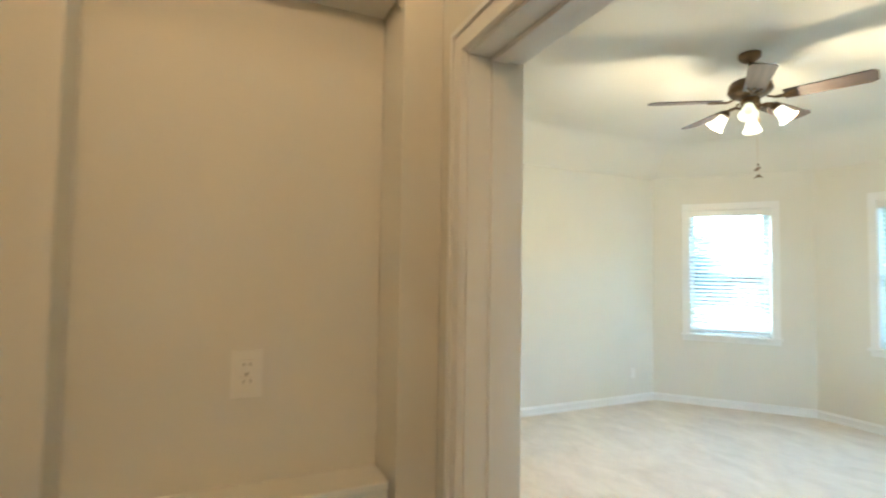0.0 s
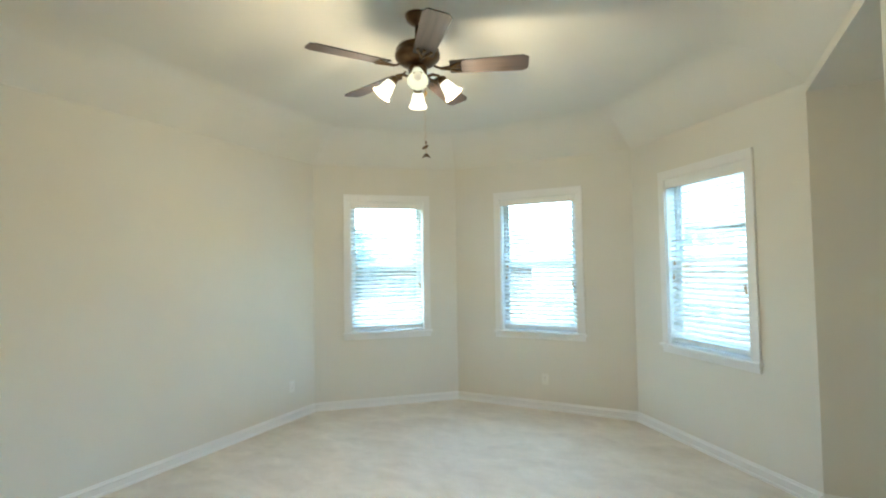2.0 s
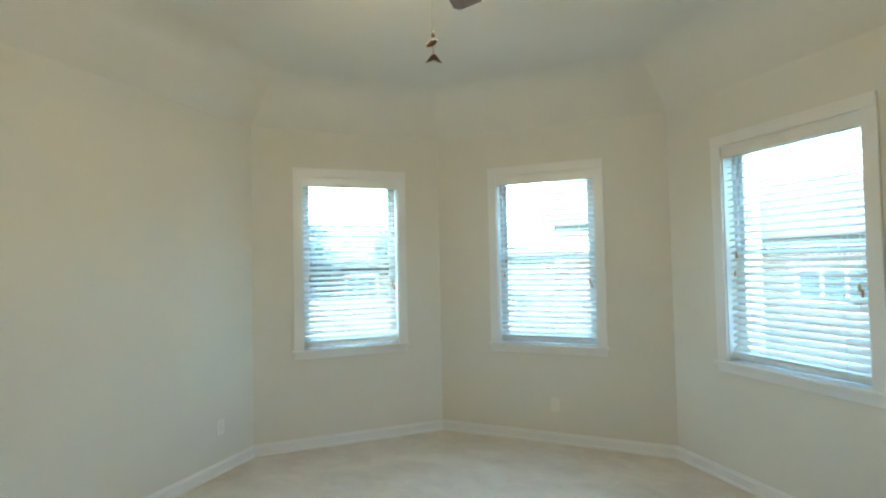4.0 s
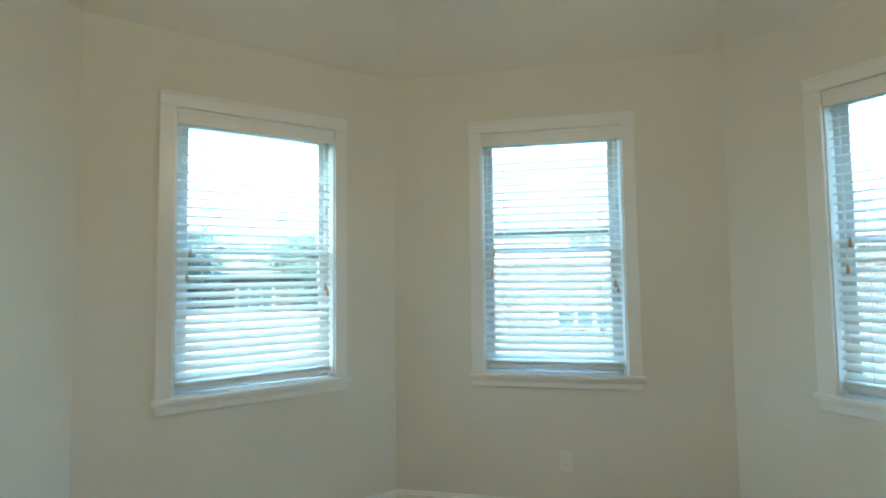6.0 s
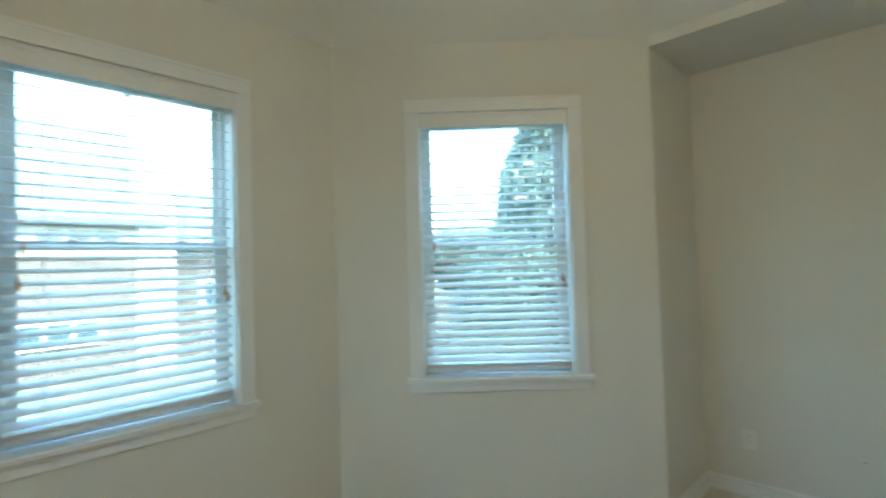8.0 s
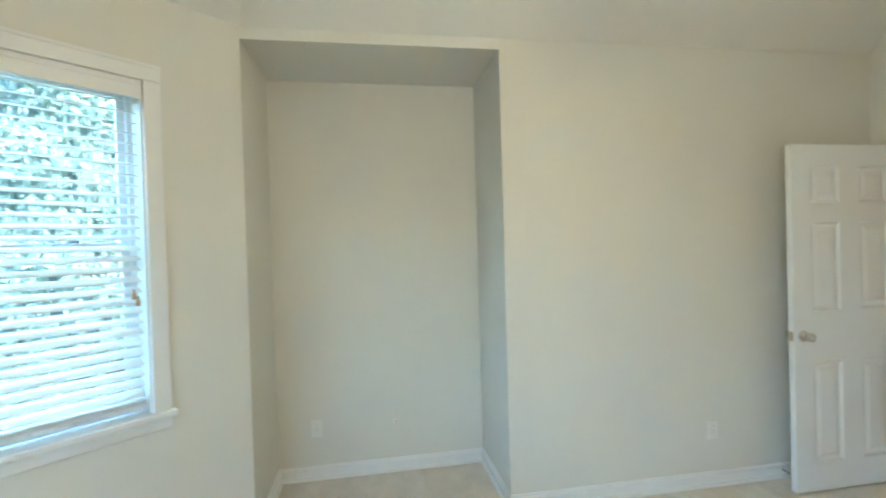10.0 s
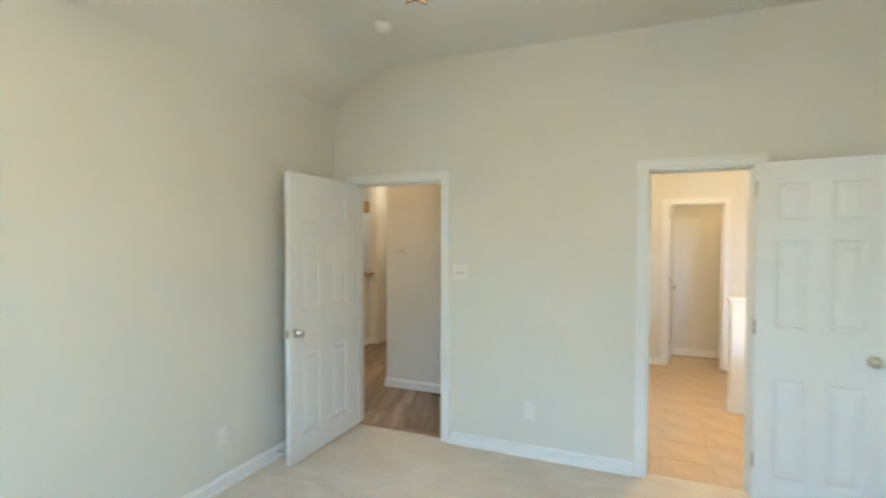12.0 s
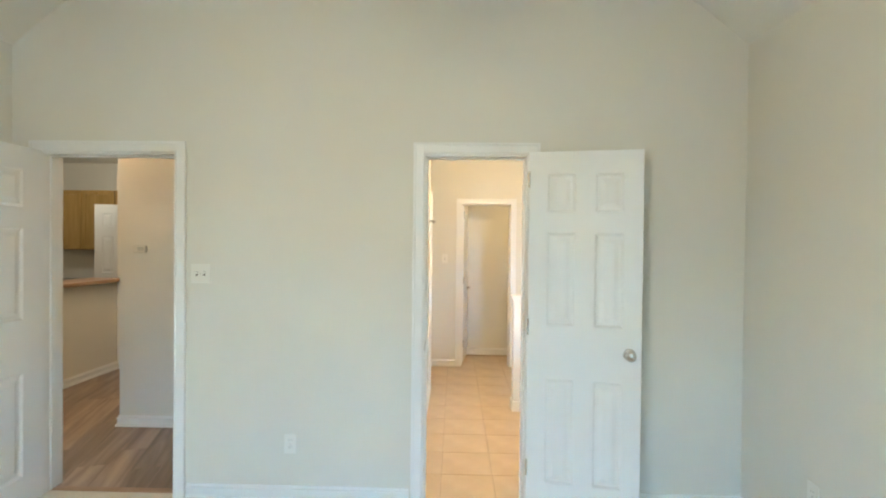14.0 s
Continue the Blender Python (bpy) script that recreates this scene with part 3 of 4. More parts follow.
tagged(part("recess_header", boxed(NB, NF, NL + 0.001, NR - 0.022, NT, H2), WALL), "beige painted drywall header over the recess", "wall", kind="structure")
tagged(part("ceiling_hall", boxed(2.7, 8.9, -5.2, -0.142, H2, H2 + 0.1), CEIL), "beige textured hall ceiling", "ceiling", kind="structure")
# the far side of the house, closed off
wall("wall_living_east", (8.8, -0.13), (8.8, -5.1), 0, H2, 0.1)
wall("wall_house_south", (8.8, -4.72), (4.393, -4.72), 0, H2, 0.1)
wall("wall_hall_return", (4.393, -4.72), (4.393, HY - 0.139), 0, H2, 0.1)
wall("wall_living_north", (4.43, -0.14), (8.8, -0.14), 0, H2, 0.1)
BX = 5.65
wall("wall_kitchen_stub", (BX, -2.78), (BX, -4.72), 0, H2, -0.13)
tagged(part("bar_half_wall", boxed(BX, BX + 0.13, -2.775, -1.35, 0, 1.035), WALL), "beige painted half wall under the kitchen bar", "half wall", kind="structure")
tagged(part("bar_top", boxed(BX - 0.09, BX + 0.30, -2.77, -1.30, 1.036, 1.076, 0.008), BARTOP), "brown laminate raised bar top on the half wall", "bar top")
hb = empty("baseboard_hall", "white painted hall baseboard", "baseboard", kind="structure")
profile_run("baseboard_run", (4.393, HY), (NF, HY), BASE, m0=-0.9, parent=hb)
profile_run("baseboard_run", (4.393, HY - 1.6), (4.393, HY), BASE, m1=-0.9, parent=hb)
profile_run("baseboard_run", (BX, -1.35), (BX, -4.7), BASE, parent=hb)

# plank floor of the hall, one board after another
hf = tagged(part("floor_hall", boxed(2.95, 8.8, -4.75, -0.062, -0.12, -0.012), material("plank_joint", (0.05, 0.035, 0.025), 0.9)), "brown wood-look plank floor laid across the hall", "plank floor", kind="structure")
PW, PL = 0.178, 1.22
plank_mesh = part("plank", boxed(0.0008, PL - 0.0008, 0.0008, PW - 0.0008, -0.010, -0.002, 0.0012), PLANK, hf, m=pose(3.2, -4.75, 0))
ang = -72
row = 0
ca, sa = math.cos(radians(ang)), math.sin(radians(ang))
for row in range(-30, 40):
    off = random.random() * PL
    for col in range(-6, 8):
        u, v = col * PL + off, row * PW
        x, y = 3.0 + u * ca - v * sa, -4.8 + u * sa + v * ca
        cx, cy = x + PL / 2 * ca - PW / 2 * sa, y + PL / 2 * sa + PW / 2 * ca
        corners = [(x + a * ca - b * sa, y + a * sa + b * ca) for a in (0, PL) for b in (0, PW)]
        if cy > 0.58 or cy < -4.9 or cx > 8.6 or cx < 2.9 or (cx < 4.2 and cy < -1.5) or any(q[0] > 4.31 and q[1] > -0.1 for q in corners):
            continue
        again(plank_mesh, "plank", hf, pose(x, y, 0, 0, 0, ang))
bpy.data.objects.remove(plank_mesh)
tagged(part("threshold_strip", boxed(DA[0] + 0.014, DA[1] - 0.014, -0.09, -0.045, -0.012, 0.006, 0.003), BARTOP), "narrow brown threshold strip between carpet and planks", "threshold")

# kitchen: wall cabinets, counter, an open white door
def cabinet(x0, x1, z0, z1, y0, depth, label, doors=2):
    root = empty("wall_cabinet", label, "cabinet", pose(x0, y0, z0), "kitchen cabinets")
    w, h = x1 - x0, z1 - z0
    part("body", boxed(0, w, 0, depth - 0.02, 0, h, 0.002), OAK, root)
    for i in range(doors):
        a, b = i * w / doors + 0.012, (i + 1) * w / doors - 0.012
        bm = bmesh.new()
        f = 0.055
        box(bm, a, a + f, depth - 0.02, depth, 0.012, h - 0.012, 0.002)
        box(bm, b - f, b, depth - 0.02, depth, 0.012, h - 0.012, 0.002)
        box(bm, a + f, b - f, depth - 0.02, depth - 0.0005, 0.012, 0.012 + f, 0.002)
        box(bm, a + f, b - f, depth - 0.02, depth - 0.0005, h - 0.012 - f, h - 0.012, 0.002)
        d = part("cabinet_door", bm, OAK, root)
        part("cabinet_panel", boxed(a + f, b - f, depth - 0.02, depth - 0.011, 0.012 + f, h - 0.012 - f, 0.002), OAK, d)
    return root


KY = -4.72
cabinet(6.86, 7.9, 1.37, 2.28, KY, 0.32, "honey oak wall cabinet with framed doors", 2)
cabinet(6.0, 6.855, 1.78, 2.28, KY, 0.32, "short honey oak wall cabinet over the range", 2)
cnt = empty("kitchen_counter", "dark kitchen counter on oak base cabinets", "counter", pose(6.0, KY, 0))
part("base", boxed(0, 2.0, 0, 0.58, 0, 0.87), OAK, cnt)
part("countertop", boxed(-0.01, 2.01, 0, 0.62, 0.87, 0.91, 0.006), COUNTER, cnt)
panelled_leaf("door_3", 0.6, "white panelled pantry door standing open in the kitchen", pose(6.20, -4.02, 0.0, 0, 0, 10), group="")

# ---- bathroom ----
BYF = -3.15
wall("wall_bath_west", (-0.5, BYF), (-0.5, -0.14), 0, H2, 0.1)
wall("wall_bath_south", (1.98, BYF), (-0.5, BYF), 0, H2, 0.11, [(1.98 - 1.585, 1.98 - 0.965, -0.12, 2.02)])
tagged(part("wall_bath_east", boxed(1.915, 2.06, -2.14, -0.142, 0, H2), WALL), "beige painted bathroom side wall", "wall", kind="structure")
tagged(part("wall_bath_nook", boxed(2.5, 2.6, -3.26, -2.14, 0, H2), WALL), "beige painted wall of a bathroom nook", "wall", kind="structure")
tagged(part("wall_bath_nook_end", boxed(1.98, 2.6, -3.26, BYF, 0, H2), WALL), "beige painted end wall of a bathroom nook", "wall", kind="structure")
tagged(part("wall_bath_nook_north", boxed(2.06, 2.6, -2.14, -2.04, 0, H2), WALL), "beige painted wall of a bathroom nook", "wall", kind="structure")
wall("wall_closet_back", (2.2, -3.82), (0.4, -3.82), 0, H2, 0.1)
wall("wall_closet_east", (2.2, BYF - 0.11), (2.2, -3.82), 0, H2, 0.1)
wall("wall_closet_west", (0.4, -3.82), (0.4, BYF - 0.11), 0, H2, 0.1)
tagged(part("ceiling_bath", boxed(-0.6, 2.699, -4.15, -0.142, H2, H2 + 0.1), CEIL), "beige textured bathroom ceiling", "ceiling", kind="structure")
doorway("door_frame_closet", 0.965, 1.585, BYF, BYF - 0.11, 2.02, "white painted casing of the closet doorway")
panelled_leaf("door_4", 0.54, "white panelled closet door standing open inwards", pose(1.565, BYF - 0.13, 0.01, 0, 0, -97), lever=True, group="")
bb = empty("baseboard_bath", "white painted bathroom baseboard", "baseboard", kind="structure")
profile_run("baseboard_run", (2.5, BYF), (1.648, BYF), BASE, parent=bb)
profile_run("baseboard_run", (0.90, BYF), (-0.5, BYF), BASE, parent=bb)
profile_run("baseboard_run", (2.2, -3.82), (0.4, -3.82), BASE, parent=bb)
profile_run("baseboard_run", (1.915, -0.18), (1.915, -2.07), BASE, parent=bb)
lin = empty("door_frame_linen", "white painted casing at the bathroom wall's end", "door frame", kind="structure")
part("casing", box(boxed(1.897, 1.915, -2.139, -2.074, 0, 2.03, 0.003), 1.892, 1.899, -2.139, -2.122, 0, 2.03, 0.002), TRIM, lin)
part("head_casing", boxed(1.895, 1.915, -2.139, -2.05, 2.03, 2.05, 0.003), TRIM, lin)
pony = tagged(part("tub_half_wall", boxed(0.35, 1.115, -1.70, -1.58, 0, 1.02), TRIM), "white painted half wall beside the bathtub", "half wall", kind="structure")
part("cap", box(boxed(0.33, 1.14, -1.72, -1.56, 1.02, 1.05, 0.005), 0.34, 1.125, -1.71, -1.57, 0.985, 1.02, 0.004), TRIM, pony)
part("plinth", boxed(0.35, 1.129, -1.714, -1.566, 0, 0.09, 0.004), TRIM, pony)
tub = empty("bathtub", "white glossy bathtub with an apron behind the half wall", "bathtub", pose(0.2, -1.58, 0))
ENAMEL = material("white_enamel", (0.82, 0.80, 0.76), 0.12, second=(0.80, 0.78, 0.74), scale=2)
part("apron", boxed(0.68, 0.74, 0, 1.40, 0, 0.52, 0.012), ENAMEL, tub)
part("deck", boxed(0.0, 0.75, 0, 1.40, 0.52, 0.56, 0.012), ENAMEL, tub)
part("paper_holder", tube([(0.80, BYF - 0.004, 0.72), (0.80, BYF + 0.07, 0.72), (0.90, BYF + 0.07, 0.72)], 0.008), NICKEL)
tagged(bpy.data.objects["paper_holder"], "small nickel holder on the bathroom wall", "holder")
hook = empty("towel_bar", "short nickel towel bar on the bathroom side wall", "towel bar", pose(1.915, -2.03, 1.74))
part("bar", tube([(-0.05, -0.14, 0), (-0.05, 0.14, 0)], 0.008), NICKEL, hook, "", True)
for y in (-0.13, 0.13):
    part("post", lathe([(0, 0), (0.022, 0), (0.022, 0.006), (0.009, 0.012), (0.009, 0.055), (0, 0.055)], 12, m=pose(0, y, 0, 0, -90, 0)), NICKEL, hook, "", True)

bf = tagged(part("floor_bath", boxed(-0.5, 2.6, -4.0, -0.062, -0.12, -0.010), GROUT), "tan ceramic tile bathroom floor with narrow grout", "tile floor", kind="structure")
TS = 0.335
tm = part("tile", boxed(0.002, TS - 0.002, 0.002, TS - 0.002, -0.0098, -0.003, 0.0015), TILE, bf, m=pose(0, -0.5, 0))
first = True
for i in range(-1, 9):
    for j in range(0, 12):
        x, y = -0.278 + i * TS, -0.03 - (j + 1) * TS
        if x < -0.5 or x + TS > 2.6 or y < -4.0:
            continue
        if first:
            tm.matrix_basis, first = pose(x, y, 0), False
        else:
            again(tm, "tile", bf, pose(x, y, 0))


# ---- plates, outlets, detector ----
def plate(name, m, label, kind, w=0.07, h=0.114):
    """A wall plate on a wall: x along the wall, y out of it, z up."""
    root = empty(name, label, "outlet" if kind == "outlet" else "switch plate" if kind == "switch" else "wall plate", m, "wall plates")
    part("plate", boxed(-w / 2, w / 2, 0, 0.006, -h / 2, h / 2, 0.002), PLASTIC, root)
    if kind == "outlet":
        for z in (-0.02, 0.02):
            f = part("receptacle", boxed(-0.017, 0.017, 0.006, 0.0085, z - 0.014, z + 0.014, 0.002), PLASTIC, root)
            part("slot", box(boxed(-0.008, -0.006, 0.0085, 0.009, z - 0.002, z + 0.007), 0.006, 0.008, 0.0085, 0.009, z - 0.002, z + 0.006), DARK, f, "dark slots")
    elif kind == "switch":
        for x in (-0.023, 0.023) if w > 0.1 else (0,):
            part("slot", boxed(x - 0.006, x + 0.006, 0.006, 0.0065, -0.013, 0.013), DARK, root, "dark toggle slot")
            part("toggle", boxed(x - 0.005, x + 0.005, 0.006, 0.018, -0.002, 0.012, 0.002), PLASTIC, root)
    else:
        part("jack", lathe([(0, 0.006), (0.006, 0.006), (0.006, 0.014), (0, 0.014)], 12, m=pose(0, 0, 0, -90)), NICKEL, root)
    part("screw", lathe([(0, 0), (0.003, 0), (0.003, 0.0012), (0, 0.0015)], 8, m=pose(0, 0.006, 0, -90)), NICKEL, root)
    return root


plate("outlet", pose(0, 3.757, 0.338, 0, 0, -90), "ivory duplex outlet low on the beige wall", "outlet")
plate("outlet", pose(2.227, YN, 0.318, 0, 0, 180), "ivory duplex outlet below the middle bay window", "outlet")
plate("outlet", pose(N1[0], 3.60, 0.335, 0, 0, 90), "ivory duplex outlet low in the niche", "outlet")
plate("wall_jack", pose(N1[0], 3.08, 0.335, 0, 0, 90), "small cable jack low in the niche", "jack", 0.03, 0.03)
plate("outlet", pose(RX0 + 0.015, 1.20, 0.34, 0, 0, 89.3), "ivory duplex outlet beside the open hall door", "outlet")
plate("outlet", pose(0, 0.555, 0.38, 0, 0, -90), "ivory duplex outlet near the bathroom door", "outlet")
plate("outlet", pose(2.613, 0, 0.335), "ivory duplex outlet between the two doorways", "outlet")
plate("light_switch", pose(3.151, 0, 1.33), "ivory double toggle switch beside the hall doorway", "switch", 0.115)
plate("outlet", pose(NB, -0.594, 1.268, 0, 0, -90), "ivory duplex outlet in the hall recess", "outlet")
plate("light_switch", pose(1.784, BYF, 1.335), "ivory switch beside the closet doorway", "switch")

th = empty("thermostat", "small white wall thermostat on the hall wall", "thermostat", pose(4.22, HY, 1.45))
part("case", boxed(-0.055, 0.055, 0, 0.024, -0.028, 0.028, 0.006), WALL, th)
part("screen", boxed(-0.04, 0.01, 0.028, 0.0285, -0.012, 0.018), material("grey_screen", (0.5, 0.5, 0.46), 0.3), th)

sd = empty("smoke_detector", "round white smoke detector on the ceiling", "smoke detector", pose(3.43, 0.69, TOP))
part("base", lathe([(0, 0), (0.058, 0), (0.058, -0.012), (0, -0.012)], 28), PLASTIC, sd, "", True)
part("dome", lathe([(0.053, -0.012), (0.051, -0.03), (0.042, -0.042), (0.02, -0.045), (0.018, -0.05), (0, -0.05)], 28), PLASTIC, sd, "", True)

st = empty("door_stop", "white spring door stop on the baseboard", "door stop", pose(RX0 + 0.0, 0.72, 0.05))
part("spring", tube([(0, 0, 0), (-0.075, 0, -0.004)], 0.006, 8), NICKEL, st, "", True)
part("tip", tube([(-0.07, 0, -0.004), (-0.085, 0, -0.004)], 0.009, 10), PLASTIC, st)


# ---- ceiling fan ----
fan = empty("ceiling_fan", "bronze ceiling fan with walnut blades and four lit glass shades", "ceiling fan", pose(FAN.x, FAN.y, FAN.z))
part("canopy", lathe([(0, 0), (0.066, 0), (0.068, -0.012), (0.06, -0.035), (0.035, -0.055), (0.016, -0.062), (0, -0.062)], 32), BRONZE, fan, "", True)
part("downrod", lathe([(0, -0.05), (0.012, -0.05), (0.012, -0.16), (0, -0.16)], 16), BRONZE, fan, "", True)
part("motor_housing", lathe([(0, -0.085), (0.03, -0.088), (0.07, -0.098), (0.108, -0.112), (0.122, -0.130), (0.122, -0.150), (0.128, -0.156), (0.128, -0.176), (0.118, -0.190), (0.10, -0.205), (0.075, -0.216), (0.05, -0.222), (0, -0.222)], 40), BRONZE, fan, "dark bronze motor housing", True, m=pose(0, 0, -0.075))
part("switch_housing", lathe([(0, -0.215), (0.05, -0.218), (0.056, -0.235), (0.052, -0.275), (0.06, -0.285), (0.06, -0.298), (0.035, -0.312), (0.012, -0.318), (0, -0.318)], 32), BRONZE, fan, "", True, m=pose(0, 0, -0.075))
AZ = 309
blade0 = None
for i in range(5):
    m = pose(0, 0, -0.312, 0, 0, AZ + 72 * i)
    bm = bmesh.new()
    n = 14
    outline = []
    for a in range(n + 1):
        t = a / n
        r = 0.185 + t * 0.440
        half = 0.056 + 0.016 * t
        if r > 0.60:
            half -= (r - 0.60) * 0.9
        outline.append((r, half))
    pts = [(r, h) for r, h in outline] + [(r, -h) for r, h in reversed(outline)]
    prism(pts, -0.003, 0.003, bm)
    if blade0 is None:
        blade0 = part("blade", bm, BLADE, fan, "dark walnut blade", m=m @ pose(0, 0, 0, -11))
    else:
        bm.free()
        again(blade0, "blade", fan, m @ pose(0, 0, 0, -11))["label"] = "dark walnut blade"
    bm = bmesh.new()
    tube([(0.095, 0, 0.012), (0.14, 0.004, -0.008), (0.19, 0.012, -0.009), (0.235, 0.036, -0.009)], 0.0065, 8, bm)
    tube([(0.14, -0.004, -0.008), (0.19, -0.012, -0.008), (0.235, -0.036, -0.007)], 0.0065, 8, bm)
    tube([(0.19, 0.0, -0.006), (0.25, 0.0, -0.006)], 0.006, 8, bm)
    for y in (-0.036, 0, 0.036):
        lathe([(0, -0.012), (0.009, -0.012), (0.009, -0.004), (0, -0.004)], 10, bm, Matrix.Translation((0.24, y, 0)))
    part("blade_bracket", bm, BRONZE, fan, "scrolled bronze blade bracket", m=m @ pose(0, 0, 0, -11))
for i in range(4):
    az = 30 + 90 * i
    m = pose(0, 0, -0.355, 0, 0, az)
    arm = part("lamp_arm", tube([(0.045, 0, -0.004), (0.085, 0, 0.010), (0.118, 0, 0.004), (0.135, 0, -0.018)], 0.008, 10), BRONZE, fan, "", True, m=m)
    tip = pose(0.128, 0, -0.008, 0, -38, 0)
    part("socket_cup", lathe([(0, 0.004), (0.016, 0.002), (0.026, -0.010), (0.029, -0.034), (0, -0.034)], 20, m=tip), BRONZE, arm, "", True)
    bell = [(0.027, -0.030), (0.031, -0.045), (0.036, -0.065), (0.041, -0.088), (0.047, -0.108), (0.057, -0.126)]
    part("shade", lathe(bell + [(r - 0.003, z) for r, z in reversed(bell)], 28, m=tip), OFFSHADE if i == 3 else SHADE, arm, "dimly lit cream frosted bell glass shade" if i == 3 else "lit frosted bell glass shade", True)
    part("lamp_bulb", lathe([(0, -0.104), (0.015, -0.100), (0.023, -0.085), (0.022, -0.068), (0.013, -0.045), (0.012, -0.034), (0, -0.034)], 18, m=tip), OFFBULB if i == 3 else UNLIT, arm, "dim bulb" if i == 3 else "lit bulb", True)
    p = (pose(FAN.x, FAN.y, FAN.z) @ m @ tip) @ Vector((0, 0, -0.150))
    if i < 3:
        bulb("fan_bulb", p, FAN_W, WARM, 0.035)
cz = -0.36
for x, y, ln, sp in ((0.055, -0.02, 0.412, True), (0.02, 0.055, 0.06, False)):
    c = part("pull_chain", tube([(x, y, cz + 0.02), (x, y, cz - ln)], 0.0009, 6), BRASS, fan, "thin brass pull chain")
    if sp:
        bm = bmesh.new()
        lathe([(0, 0.012), (0.006, 0.008), (0.010, 0), (0.006, -0.010), (0, -0.012)], 10, bm, Matrix.Translation((x, y, cz - ln)) @ pose(0, 0, 0, 0, 62, 20) @ Matrix.Diagonal((1, 0.6, 1.8, 1)))
        lathe([(0, 0.012), (0.005, 0.008), (0.006, -0.004), (0, -0.010)], 10, bm, Matrix.Translation((x + 0.004, y, cz - ln + 0.024)))
        part("fob", bm, BRONZE, c, "small dark sculpted pull fob", True)
        bm = bmesh.new()
        prism([(-0.026, -0.014), (-0.006, 0.012), (0.006, 0.012), (0.026, -0.014), (0, -0.004)], -0.003, 0.003, bm)
        part("fob", bm, BRONZE, c, "small dark fin-shaped pull fob", m=Matrix.Translation((x + 0.005, y, cz - ln - 0.05)) @ pose(0, 0, 0, 90, 0, 30))
        part("fob_link", tube([(x, y, cz - ln), (x + 0.005, y, cz - ln - 0.04)], 0.0016, 6), BRASS, c)
    else:
        part("fob", lathe([(0, 0), (0.006, -0.004), (0.008, -0.02), (0.005, -0.035), (0, -0.036)], 12, m=Matrix.Translation((x, y, cz - ln))), BRASS, c, "small brass pull fob", True)

# hall and bathroom ceiling lamps; closet, kitchen, living and dining ones are unseen additions
for nm, x, y, lb in (("hall_lamp", 3.50, -0.60, "round frosted hall ceiling lamp"), ("bath_lamp", 1.42, -1.0, "round frosted bathroom ceiling lamp"), ("closet_fill_lamp", 0.9, -3.5, "unseen frosted closet lamp added to brighten the closet"), ("kitchen_fill_lamp", 6.9, -3.3, "unseen frosted kitchen lamp added as fill"), ("hall_fill_lamp", 4.7, -1.0, "unseen frosted fill lamp on the ceiling"), ("dining_fill_lamp", 5.0, -2.5, "unseen frosted fill lamp on the ceiling")):
    r = empty(nm, lb, "ceiling lamp", pose(x, y, H2), "ceiling lamps")
    part("base", lathe([(0, 0), (0.14, 0), (0.14, -0.02), (0, -0.02)], 28), BRONZE, r, "", True)
    part("diffuser", lathe([(0.13, -0.02), (0.125, -0.04), (0.09, -0.065), (0, -0.075)], 28), SHADE, r, "", True)

# ---- outside ----
GRASS = material("lawn", (0.032, 0.039, 0.028), 0.95, second=(0.050, 0.057, 0.043), scale=1.5, bump=0.6, bump_scale=30)
BRICK = material("far_brick", (0.040, 0.032, 0.030), 0.85, second=(0.062, 0.05, 0.046), scale=6)
SIDING = material("pale_siding", (0.26, 0.26, 0.26), 0.7, second=(0.22, 0.22, 0.22), scale=2)
ROOF = material("grey_shingle", (0.042, 0.047, 0.050), 0.9, second=(0.062, 0.067, 0.072), scale=5, bump=0.6, bump_scale=12)
FENCE = material("cedar_fence", (0.085, 0.078, 0.068), 0.85, second=(0.12, 0.11, 0.095), scale=3)
LEAF = material("leaf", (0.085, 0.11, 0.10), 0.9, second=(0.10, 0.125, 0.115), scale=2)
nt = LEAF.node_tree
leaf_glow, leaf_mix = nt.nodes.new("ShaderNodeBsdfTranslucent"), nt.nodes.new("ShaderNodeMixShader")
leaf_glow.inputs["Color"].default_value = (0.24, 0.29, 0.26, 1)
leaf_mix.inputs[0].default_value = 0.62
nt.links.new(nt.nodes["Principled BSDF"].outputs[0], leaf_mix.inputs[1])
nt.links.new(leaf_glow.outputs[0], leaf_mix.inputs[2])
nt.links.new(leaf_mix.outputs[0], nt.nodes["Material Output"].inputs[0])
BARK = material("bark", (0.16, 0.13, 0.10), 0.9, second=(0.22, 0.18, 0.14), scale=9, bump=0.8, bump_scale=20)
FARGLASS = material("far_window_glass", (0.03, 0.04, 0.05), 0.08)
tagged(part("ground", prism([(-900, -900), (900, -900), (900, 900), (-900, 900)], -1.35, -1.2), GRASS), "green lawn running to the horizon", "ground", kind="structure")


